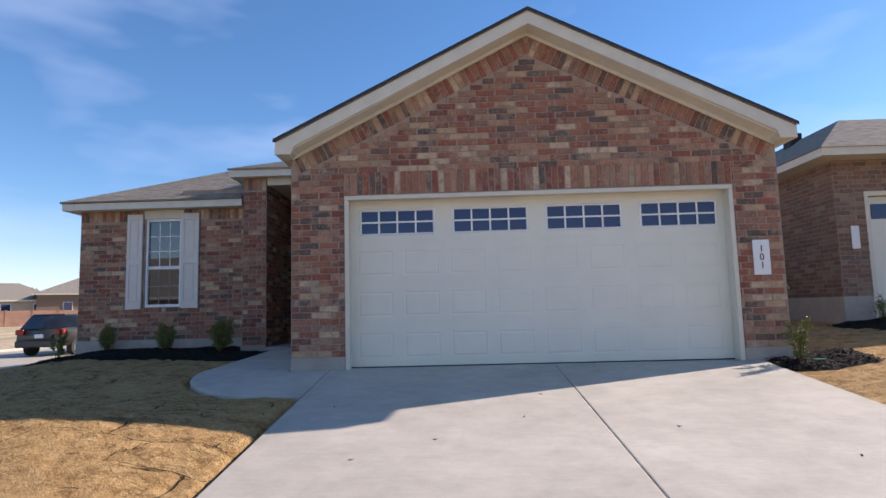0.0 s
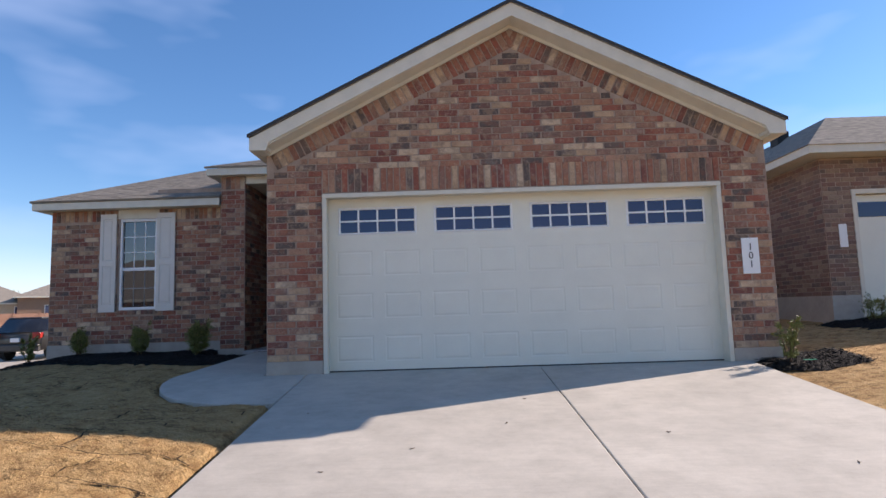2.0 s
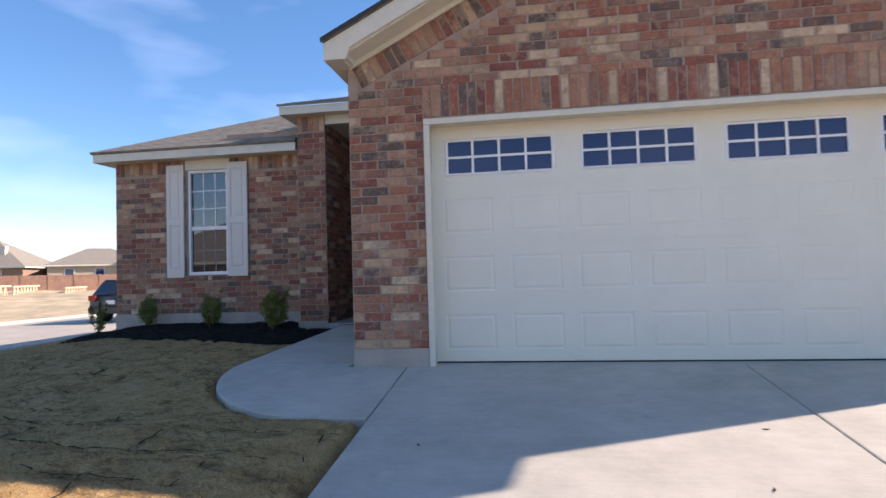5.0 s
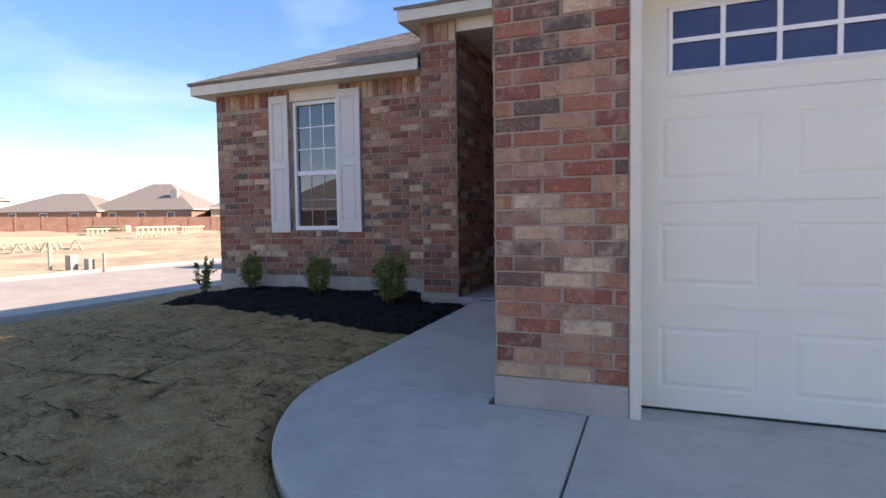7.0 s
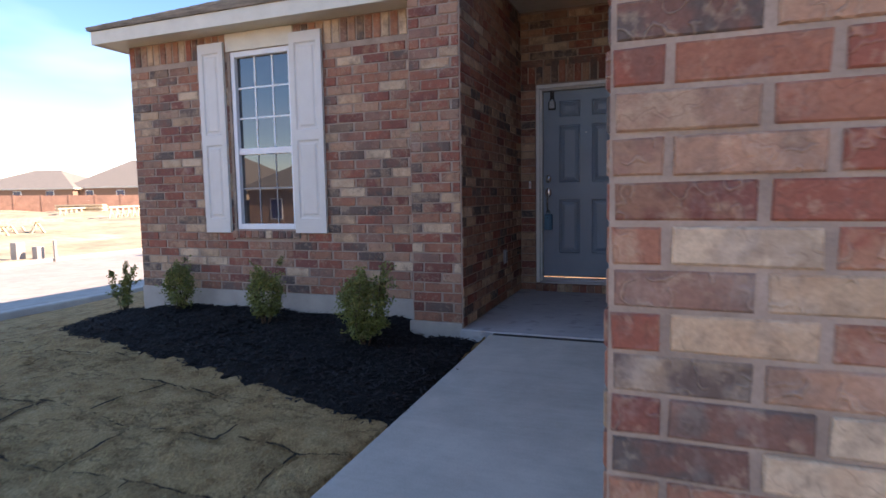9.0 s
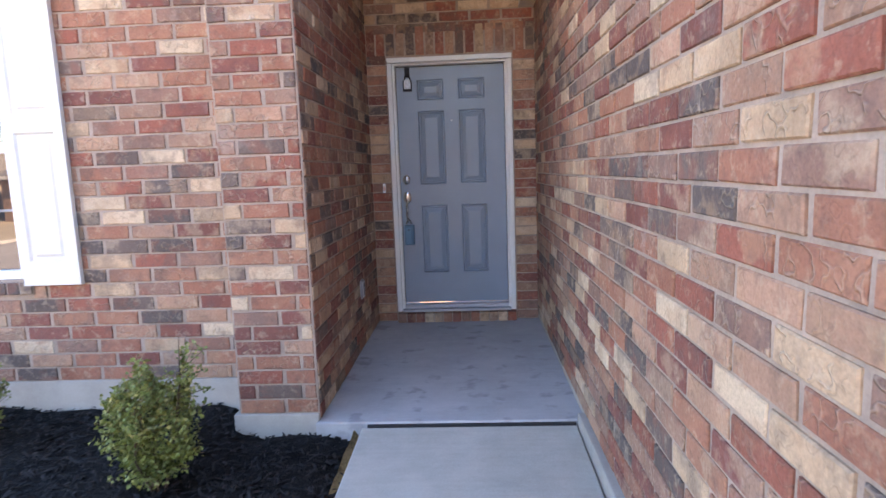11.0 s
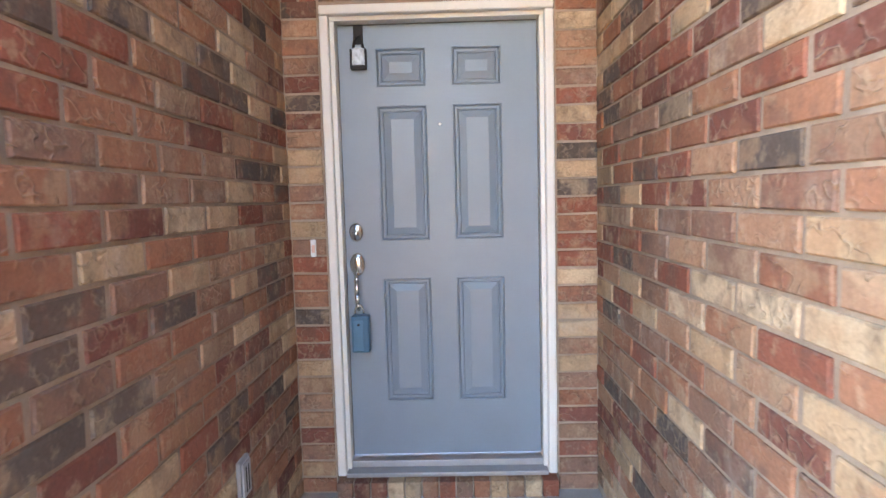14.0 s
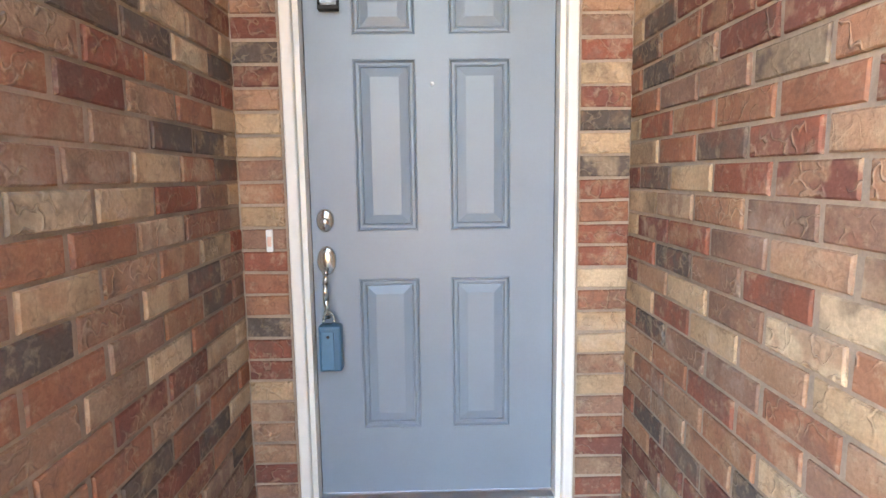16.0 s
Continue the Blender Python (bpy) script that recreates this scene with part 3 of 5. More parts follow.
setting("soffit_wing_side", boxed(((wx0 + 0.032, WY + 0.052, fz0 + 0.005), (WX0 + 0.05, 12.3, fz0 + 0.025))), TRIM, "cream soffit of the side eave", "soffit")
rz, up, dr = 2.89, 0.47 * 3.5, 3.5
shingled("roof_wing_front", [(wx0 - 0.03, WE - 0.03, rz), (PX0 - 0.01, WE - 0.03, rz), (PX0 - 0.01, WE + dr, rz + up), (wx0 + dr, WE + dr, rz + up)], GREY_ROOF)
shingled("roof_wing_side", [(wx0 - 0.03, 12.2, rz), (wx0 - 0.03, WE - 0.03, rz), (wx0 + dr, WE + dr, rz + up), (wx0 + dr, WE + dr + 0.1, rz + up)], GREY_ROOF)
ex0, ey, e0, e1 = -2.76, 2.86, 3.25, 3.37
setting("fascia_entry", boxed(((ex0, ey, e0), (GX0 - 0.02, ey + 0.03, e1)), ((ex0, ey + 0.032, e0), (ex0 + 0.03, 3.9, e1))), TRIM, "cream fascia of the entry roof", "trim")
setting("soffit_entry", boxed(((ex0 + 0.032, ey + 0.032, e0 + 0.006), (GX0 - 0.02, PY + 0.15, e0 + 0.022)), ((ex0 + 0.032, PY + 0.152, e0 + 0.006), (PX0 + 0.02, 3.9, e0 + 0.022))), TRIM, "cream soffit of the entry roof", "soffit")
setting("header_entry", boxed(((AX0 + 0.002, PY + 0.02, 3.12), (GX0 - 0.002, PY + 0.16, e0 + 0.004))), TRIM, "cream header beam over the entry opening", "beam")
shingled("roof_entry", [(ex0 - 0.03, ey - 0.03, e1 + 0.03), (-0.90, ey - 0.03, e1 + 0.03), (-0.90, 6.0, e1 + 1.15), (ex0 + 1.7, 6.0, e1 + 1.15)], GREY_ROOF)
setting("ceiling_entry", boxed(((AX0 + 0.002, PY + 0.165, 3.14), (GX0 - 0.002, 5.3, 3.18))), TRIM, "cream painted porch ceiling", "ceiling")


# ---- garage door ----
def framed(bm, x0, z0, x1, z1, y, w, out):
    """A raised moulding round a rectangle on a face that looks along -y."""
    o = [(x0, z0), (x1, z0), (x1, z1), (x0, z1)]
    i = [(x0 + w, z0 + w), (x1 - w, z0 + w), (x1 - w, z1 - w), (x0 + w, z1 - w)]
    m = [((a[0] + b[0]) / 2, (a[1] + b[1]) / 2) for a, b in zip(o, i)]
    rings = [[bm.verts.new((x, yy, z)) for x, z in r] for r, yy in ((o, y), (m, y - out), (i, y))]
    for r0, r1 in zip(rings, rings[1:]):
        for k in range(4):
            bm.faces.new((r0[k], r0[(k + 1) % 4], r1[(k + 1) % 4], r1[k]))


def sunk(bm, x0, z0, x1, z1, y, steps):
    """A stepped panel let into a face that looks along -y. steps: inset from the edge and depth behind y."""
    rings = []
    for w, d in steps:
        rings.append([bm.verts.new((x, y + d, z)) for x, z in ((x0 + w, z0 + w), (x1 - w, z0 + w), (x1 - w, z1 - w), (x0 + w, z1 - w))])
    for r0, r1 in zip(rings, rings[1:]):
        for k in range(4):
            bm.faces.new((r0[k], r0[(k + 1) % 4], r1[(k + 1) % 4], r1[k]))
    bm.faces.new(rings[-1])


def holed(bm, x0, z0, x1, z1, y, holes):
    """A flat face that looks along -y, with rectangles left out."""
    xs = sorted({x0, x1, *[v for h in holes for v in (h[0], h[2])]})
    zs = sorted({z0, z1, *[v for h in holes for v in (h[1], h[3])]})
    for a, b in zip(xs, xs[1:]):
        for c, d in zip(zs, zs[1:]):
            mx, mz = (a + b) / 2, (c + d) / 2
            if not any(h[0] < mx < h[2] and h[1] < mz < h[3] for h in holes):
                bm.faces.new([bm.verts.new(v) for v in ((a, y, c), (b, y, c), (b, y, d), (a, y, d))])


gd = thing("garage_door", "wide cream sectional garage door with small windows, closed", "garage door")
GY, SEC = 0.03, 0.532
PANEL_STEPS = ((0.0, 0.0), (0.012, 0.0035), (0.02, 0.0035), (0.038, -0.001), (0.042, -0.001))
for k in range(4):
    z = 0.012 + k * SEC
    bm = bmesh.new()
    if k < 3:
        cells = [(0.10 + j * 0.603, z + 0.105, 0.10 + j * 0.603 + 0.46, z + SEC - 0.105) for j in range(8)]
        steps = PANEL_STEPS
    else:
        cells = [(0.145 + j * 1.222, z + 0.115, 0.145 + j * 1.222 + 0.97, z + 0.435) for j in range(4)]
        steps = None
    holed(bm, -0.02, z + 0.0007, 4.91, z + SEC - 0.0007 + (0.05 if k == 3 else 0), GY, cells)
    for c in cells:
        if steps:
            sunk(bm, *c, GY, steps)
    box(bm, (-0.02, GY + 0.012, z), (4.91, GY + 0.045, z + (SEC + 0.01 if k < 3 else 0.10)))
    sec = part("panel", bm, WHITE, gd)
    if k == 3:
        for x0, z0_, x1, z1_ in cells:
            bm = bmesh.new()
            framed(bm, x0 - 0.015, z0_ - 0.015, x1 + 0.015, z1_ + 0.015, GY - 0.0005, 0.03, 0.012)
            cw, ch = (x1 - x0) / 4, (z1_ - z0_) / 2
            for j in range(1, 4):
                box(bm, (x0 + j * cw - 0.011, GY - 0.006, z0_ + 0.014), (x0 + j * cw + 0.011, GY + 0.006, z1_ - 0.014))
            box(bm, (x0 + 0.014, GY - 0.005, z0_ + ch - 0.011), (x1 - 0.014, GY + 0.005, z0_ + ch + 0.011))
            part("window_grille", bm, VINYL, sec)
            for j in range(4):
                for i in range(2):
                    part("pane", boxed(((x0 + j * cw, GY + 0.010, z0_ + i * ch), (x0 + (j + 1) * cw, GY + 0.016, z0_ + (i + 1) * ch))), DARK_GLASS, sec)
part("bottom_seal", boxed(((0.0, GY, 0.0), (4.89, GY + 0.04, 0.016))), DARK, gd, "black rubber bottom seal")
setting("trim_garage_door", boxed(((HX0 + 0.001, GF - 0.018, 0.0), (HX0 + 0.055, GF + 0.03, HZ - 0.056)), ((HX1 - 0.055, GF - 0.018, 0.0), (HX1 - 0.001, GF + 0.03, HZ - 0.056)),
        ((HX0 + 0.001, GF - 0.018, HZ - 0.054), (HX1 - 0.001, GF + 0.03, HZ - 0.001)), bevel=0.006), TRIM, "cream trim round the garage door", "trim")
setting("jamb_garage_door", boxed(((HX0 + 0.001, GF + 0.031, 0.0), (HX0 + 0.035, GY - 0.002, HZ - 0.038)), ((HX1 - 0.035, GF + 0.031, 0.0), (HX1 - 0.001, GY - 0.002, HZ - 0.038)),
        ((HX0 + 0.001, GF + 0.031, HZ - 0.036), (HX1 - 0.001, GY - 0.002, HZ - 0.001))), TRIM, "cream jamb of the garage door", "jamb")
setting("garage_back_wall", boxed(((GX0 + T, 1.2, -0.2), (GX1 - T, 1.25, 2.7))), plain("garage_inside", (0.08, 0.08, 0.08), 0.9), "dim plain wall inside the garage", "wall")

# ---- house number ----
plate = thing("house_number_plate", "white house number plate with dark numerals 101", "sign")
px0, pz0, px1, pz1 = 5.11, 1.05, 5.315, 1.49
part("plate", boxed(((px0, GF - 0.024, pz0), (px1, GF - 0.010, pz1)), bevel=0.003), VINYL, plate)
INK = plain("dark_ink", (0.03, 0.03, 0.035), 0.5)


def lettering(text, x, y, z, size, parent, material):
    cu = bpy.data.curves.new("numeral", "FONT")
    cu.body, cu.size, cu.align_x, cu.align_y, cu.extrude = text, size, "CENTER", "CENTER", 0.002
    tmp = new("numeral", cu)
    me = bpy.data.meshes.new_from_object(tmp.evaluated_get(bpy.context.evaluated_depsgraph_get()))
    bpy.data.objects.remove(tmp)
    me.materials.append(material)
    ob = new("numeral", me)
    ob.parent = parent
    ob.matrix_basis = pose(x, y, z, 90, 0, 0)
    return ob


for k, c in enumerate("101"):
    lettering(c, (px0 + px1) / 2, GF - 0.026, pz1 - 0.115 - 0.105 * k, 0.12, plate, INK)

# ---- front door ----
fd = thing("door_1", "blue-grey six-panel steel front door, closed", "door", "structure")
COLS, ROWS_Z = ((-1.717, -1.487), (-1.367, -1.140)), ((0.529, 1.128), (1.307, 1.935), (2.02, 2.195))
cells = [(x0, z0_, x1, z1_) for x0, x1 in COLS for z0_, z1_ in ROWS_Z]
bm = bmesh.new()
holed(bm, DX0, DZ0, DX1, DZ1, DY, cells)
for c in cells:
    sunk(bm, *c, DY, ((0, 0), (0.006, -0.004), (0.013, 0.009), (0.020, 0.009), (0.026, 0.004), (0.030, 0.011), (0.062, 0.001), (0.064, 0.001)))
for a, b in (((DX0, DY + 0.012, DZ0), (DX0 + 0.02, DY + 0.045, DZ1)), ((DX1 - 0.02, DY + 0.012, DZ0), (DX1, DY + 0.045, DZ1)), ((DX0, DY + 0.03, DZ0), (DX1, DY + 0.045, DZ1))):
    box(bm, a, b)
slab_ob = part("slab", bm, DOOR_PAINT, fd)
LX = DX0 + 0.052


def disc(bm, x, y, z, rx, rz, depth, n=28):
    """A rounded plate on a face that looks along -y."""
    rings = []
    for s, d in ((1.0, 0.0), (1.0, 0.5), (0.82, 1.0), (0.0, 1.15)):
        rings.append([bm.verts.new((x + rx * s * math.cos(2 * math.pi * k / n), y - depth * d, z + rz * s * math.sin(2 * math.pi * k / n))) for k in range(n)] if s else [bm.verts.new((x, y - depth * d, z))])
    for r0, r1 in zip(rings, rings[1:]):
        for k in range(n):
            q = (r0[k], r0[(k + 1) % n], r1[(k + 1) % n], r1[k]) if len(r1) > 1 else (r0[k], r0[(k + 1) % n], r1[0])
            bm.faces.new(q)


bm = bmesh.new()
disc(bm, LX, DY, 1.352, 0.033, 0.044, 0.014)
dead = part("deadbolt", bm, METAL, fd, "polished nickel deadbolt", True)
bm = bmesh.new()
disc(bm, LX, DY - 0.014, 1.346, 0.018, 0.018, 0.012)
part("cylinder", bm, METAL, dead, "", True)
bm = bmesh.new()
disc(bm, LX, DY, 1.20, 0.036, 0.055, 0.013)
disc(bm, LX, DY - 0.013, 1.205, 0.022, 0.036, 0.005)
rose = part("door_handle", bm, METAL, fd, "polished nickel pull handle", True)
bm = bmesh.new()
pts = [(0, 1.165, 0.012), (0, 1.155, 0.045), (0, 1.12, 0.058), (0, 1.06, 0.056), (0, 1.01, 0.045), (0, 0.985, 0.018)]
for (a, za, da), (b, zb, db) in zip(pts, pts[1:]):
    tube(bm, (LX, DY - da, za), (LX, DY - db, zb), 0.009 if za > 1.1 else 0.012, 0.012 if zb > 1.05 else 0.009, 12)
part("grip", bm, METAL, rose, "", True)
bm = bmesh.new()
disc(bm, -1.427, DY, 1.845, 0.007, 0.007, 0.006, 12)
part("peephole", bm, VINYL, fd, "", True)

lock = thing("key_lockbox", "blue key lockbox hanging from the door handle", "lockbox")
BLUE = plain("lockbox_blue", (0.025, 0.135, 0.225), 0.45, vary=0.1)
bx, by = LX + 0.012, DY - 0.055
part("body", boxed(((bx - 0.042, by - 0.025, 0.79), (bx + 0.042, by + 0.028, 0.965)), bevel=0.008), BLUE, lock)
part("cover", boxed(((bx - 0.030, by - 0.031, 0.80), (bx + 0.016, by - 0.0255, 0.945)), bevel=0.002), plain("lockbox_cover", (0.045, 0.19, 0.30), 0.4), lock, "lighter blue front cover")
bm = bmesh.new()
disc(bm, bx - 0.005, by - 0.031, 0.925, 0.006, 0.006, 0.002, 12)
part("keyhole", bm, DARK, lock)
bm = bmesh.new()
for k in range(10):
    a0, a1 = math.pi * k / 10, math.pi * (k + 1) / 10
    tube(bm, (bx - 0.004 + 0.020 * math.cos(a0), by, 0.972 + 0.042 * math.sin(a0)), (bx - 0.004 + 0.020 * math.cos(a1), by, 0.972 + 0.042 * math.sin(a1)), 0.005, None, 8)
part("shackle", bm, METAL, lock, "steel shackle", True)

tag = thing("padlock", "silver and black combination lockbox hung over the door top", "lockbox")
tx = DX0 + 0.095
part("strap", boxed(((tx - 0.022, DY - 0.012, 2.215), (tx + 0.022, DY - 0.004, 2.30)), bevel=0.002), DARK, tag)
bm = bmesh.new()
prism(bm, [(tx - 0.030, DY - 0.035, 2.115), (tx + 0.030, DY - 0.035, 2.115), (tx + 0.026, DY - 0.035, 2.195), (tx - 0.026, DY - 0.035, 2.195)], (0, 0.03, 0))
bmesh.ops.bevel(bm, geom=list(bm.edges), offset=0.006, segments=2, affect="EDGES")
part("body", bm, plain("zinc_case", (0.34, 0.34, 0.34), 0.42, 0.8, vary=0.35, scale=60, grain=200), tag)
bm = bmesh.new()
for x0, z0_, x1, z1_ in ((-0.037, 2.10, 0.037, 2.115), (-0.037, 2.115, -0.030, 2.19), (0.030, 2.115, 0.037, 2.19)):
    box(bm, (tx + x0, DY - 0.038, z0_), (tx + x1, DY - 0.006, z1_), 0.002)
part("bumper", bm, DARK, tag, "black rubber bumper")
bm = bmesh.new()
for k in range(10):
    a0, a1 = math.pi * k / 10, math.pi * (k + 1) / 10
    tube(bm, (tx + 0.021 * math.cos(a0), DY - 0.02, 2.195 + 0.05 * math.sin(a0)), (tx + 0.021 * math.cos(a1), DY - 0.02, 2.195 + 0.05 * math.sin(a1)), 0.006, None, 8)
part("shackle", bm, DARK, tag, "", True)

setting("trim_front_door", boxed(((DX0 - 0.062, b0 - 0.014, 0.205), (DX0 - 0.022, b0 + 0.03, DZ1 + 0.02)), ((DX1 + 0.022, b0 - 0.014, 0.205), (DX1 + 0.062, b0 + 0.03, DZ1 + 0.02)),
        ((DX0 - 0.062, b0 - 0.014, DZ1 + 0.022), (DX1 + 0.062, b0 + 0.03, DZ1 + 0.063)), bevel=0.007), ENTRY_TRIM, "off-white brickmould of the front door", "trim")
setting("jamb_front_door", boxed(((DX0 - 0.050, b0 + 0.031, 0.205), (DX0 - 0.004, DY + 0.06, DZ1 + 0.003)), ((DX1 + 0.004, b0 + 0.031, 0.205), (DX1 + 0.050, DY + 0.06, DZ1 + 0.003)),
        ((DX0 - 0.050, b0 + 0.031, DZ1 + 0.005), (DX1 + 0.050, DY + 0.06, DZ1 + 0.05))), ENTRY_TRIM, "off-white jamb of the front door", "jamb")
setting("weather_strip", boxed(((DX0 - 0.0035, DY + 0.002, 0.26), (DX0 - 0.0005, DY + 0.03, DZ1)), ((DX1 + 0.0005, DY + 0.002, 0.26), (DX1 + 0.0035, DY + 0.03, DZ1)), ((DX0, DY + 0.002, DZ1 + 0.0005), (DX1, DY + 0.03, DZ1 + 0.0045))), DARK, "dark weather strip round the door", "seal")
bm = boxed(((DX0 - 0.02, b0 - 0.02, 0.20), (DX1 + 0.02, b0 + 0.05, 0.222)), ((DX0 - 0.02, b0 + 0.05, 0.20), (DX1 + 0.02, DY + 0.05, 0.250)), bevel=0.004)
setting("threshold", bm, plain("aluminium_sill", (0.42, 0.43, 0.44), 0.55, 0.8, vary=0.1), "worn aluminium door threshold", "threshold")

bell = thing("doorbell", "small white lit doorbell button on the brick", "doorbell")
part("plate", boxed(((-2.028, b0 - 0.022, 1.25), (-2.004, b0 - 0.008, 1.33)), bevel=0.004), VINYL, bell)
part("button", boxed(((-2.022, b0 - 0.027, 1.27), (-2.008, b0 - 0.0225, 1.305)), bevel=0.002), plain("bell_button", (0.85, 0.55, 0.45), 0.3), bell)

# ---- wing window ----
win = thing("window_1", "white vinyl single-hung window with grilles", "window", "structure")
MZ = 1.64
part("window_frame", boxed(((W0, WY + 0.012, WZ0), (W0 + 0.045, WY + 0.09, WZ1)), ((W1 - 0.045, WY + 0.012, WZ0), (W1, WY + 0.09, WZ1)), ((W0 + 0.046, WY + 0.012, WZ1 - 0.05), (W1 - 0.046, WY + 0.09, WZ1)),
     ((W0 + 0.046, WY + 0.012, WZ0), (W1 - 0.046, WY + 0.09, WZ0 + 0.05)), bevel=0.004), VINYL, win)
part("meeting_rail", boxed(((W0 + 0.046, WY + 0.025, MZ - 0.03), (W1 - 0.046, WY + 0.085, MZ + 0.03)), bevel=0.004), VINYL, win)
x0, x1 = W0 + 0.046, W1 - 0.046
WIN_GLASS = glass_material("window_glass", (0.02, 0.022, 0.025), 0.015, 1.65)
for za, zb in ((WZ0 + 0.051, MZ - 0.031), (MZ + 0.031, WZ1 - 0.051)):
    part("pane", boxed(((x0, WY + 0.055, za), (x1, WY + 0.062, zb))), WIN_GLASS, win)
bm = bmesh.new()
for k in (1, 2):
    x = x0 + (x1 - x0) * k / 3
    box(bm, (x - 0.008, WY + 0.050, MZ + 0.032), (x + 0.008, WY + 0.054, WZ1 - 0.052))
    z = MZ + 0.031 + (WZ1 - 0.051 - MZ - 0.031) * k / 3
    box(bm, (x0, WY + 0.0505, z - 0.008), (x1, WY + 0.0535, z + 0.008))
part("grille", bm, VINYL, win)
bm = bmesh.new()
for k in (1, 2):
    x = x0 + (x1 - x0) * k / 3
    box(bm, (x - 0.005, WY + 0.050, WZ0 + 0.052), (x + 0.005, WY + 0.054, MZ - 0.032))
z = (WZ0 + MZ) / 2 + 0.02
box(bm, (x0, WY + 0.0505, z - 0.007), (x1, WY + 0.0535, z + 0.007))
# Bars stand before the pane; a greyed copy of the vinyl paints in their dimming.
part("sash_bar", bm, plain("grille_vinyl_dimmed", (0.24, 0.25, 0.26), 0.4, vary=0.05), win)
sill = wall("sill_window", [((W0 - 0.04, WY - 0.02, WZ0 - 0.085), (W1 + 0.04, WY + 0.02, WZ0 - 0.012))], "brick rowlock sill under the window")


def shutter(x0, x1):
    sh = thing("shutter", "cream two-panel window shutter", "shutter", group="window shutters", at=(x0, WY - 0.013, 0.87))
    w, h = x1 - x0, 1.79
    bm = bmesh.new()
    cells = [(0.05, 0.13, w - 0.05, 0.84), (0.05, 0.93, w - 0.05, h - 0.09)]
    holed(bm, 0, 0, w, h, -0.03, cells)
    for a, b in (((0, -0.030, 0), (0.012, 0, h)), ((w - 0.012, -0.030, 0), (w, 0, h)), ((0.012, -0.030, 0), (w - 0.012, 0, 0.012)), ((0.012, -0.030, h - 0.012), (w - 0.012, 0, h))):
        box(bm, (a[0], a[1] + 0.0005, a[2]), b)
    part("frame", bm, SHUTTER, sh)
    for c in cells:
        bm = bmesh.new()
        sunk(bm, *c, -0.03, ((0, 0), (0.012, 0.010), (0.03, 0.010), (0.045, 0.003), (0.047, 0.003)))
        part("panel", bm, SHUTTER, sh)


shutter(-4.83, -4.535)
shutter(-3.79, -3.46)
setting("trim_window_head", boxed(((W0 - 0.03, WY - 0.016, WZ1 + 0.002), (W1 + 0.03, WY + 0.0, 2.735))), TRIM, "cream panel above the window", "trim")

# ---- outlet on the entry wall ----
outlet = thing("outlet_cover", "grey weatherproof outlet cover low on the brick", "outlet")
part("box", boxed(((AX0 + 0.006, 4.27, 0.50), (AX0 + 0.022, 4.36, 0.64)), bevel=0.006), plain("grey_plastic", (0.30, 0.31, 0.32), 0.5), outlet)
part("lid", boxed(((AX0 + 0.0225, 4.28, 0.51), (AX0 + 0.03, 4.35, 0.63)), bevel=0.004), plain("pale_plastic", (0.42, 0.43, 0.45), 0.4), outlet)
for k in range(2):
    part("slot", boxed(((AX0 + 0.0301, 4.298 + k * 0.022, 0.525), (AX0 + 0.0315, 4.306 + k * 0.022, 0.615))), DARK, outlet)

# ---- planting beds ----
def bed(name, xs, edge, back, label):
    """Mulch heaped between a front edge and a back line."""
    n, verts, faces = 44, [], []
    for i, x in enumerate(xs):
        y0, y1 = edge(x), back(x)
        for j in range(n + 1):
            y = y0 + (y1 - y0) * j / n
            e = min(1.0, (y - y0) / 0.12, (i + 0.3) / 4, (len(xs) - 1 - i + 0.8) / 4)
            z = ground_z(x, y) + 0.055 * max(0.0, e) - 0.01 - 0.085 * min(1.0, max(0.0, (x + 2.75) / 0.3)) * min(1.0, max(0.0, (y - 2.3) / 0.4)) * (x < 0) + 0.03 * noise.noise((x * 3, y * 3, 4.0)) * e + 0.014 * noise.noise((x * 17, y * 17, 8.0)) + 0.010 * noise.noise((x * 40, y * 40, 2.0))
            verts.append((x + 0.04 * noise.noise((y * 4, i, 0.0)), y + 0.05 * noise.noise((x * 5, 1.0, 0.0)) * (1 - j / n), z))
    for i in range(len(xs) - 1):
        for j in range(n):
            a = i * (n + 1) + j
            faces.append((a, a + n + 1, a + n + 2, a + 1))
    me = bpy.data.meshes.new(name)
    me.from_pydata(verts, [], faces)
    me.materials.append(MULCH)
    ob = tagged(new(name, me), label, "mulch bed", kind="structure")
    rnd = random.Random(5)
    cv, cf = [], []
    for _ in range(9000 if len(xs) > 60 else 1300):
        v = verts[rnd.randrange(len(verts))]
        a, ln, w = rnd.uniform(0, 6.28), rnd.uniform(0.008, 0.030), rnd.uniform(0.003, 0.009)
        d, s, up = Vector((math.cos(a), math.sin(a), rnd.uniform(-0.3, 0.5))) * ln, Vector((-math.sin(a), math.cos(a), rnd.uniform(-0.5, 0.5))) * w, Vector((0, 0, 0.004))
        c = Vector(v) + Vector((rnd.uniform(-0.05, 0.05), rnd.uniform(-0.03, 0.03), 0.008))
        k = len(cv)
        cv += [c - d - s, c + d - s, c + d + s, c - d + s, c + up]
        cf += [(k, k + 1, k + 4), (k + 1, k + 2, k + 4), (k + 2, k + 3, k + 4), (k + 3, k, k + 4)]
    me = bpy.data.meshes.new("mulch_chips")
    me.from_pydata(cv, [], cf)
    me.materials.append(CHIP)
    chips = new("mulch_chips", me)
    chips.parent = ob
    tagged(chips, kind="stuff")
    return ob


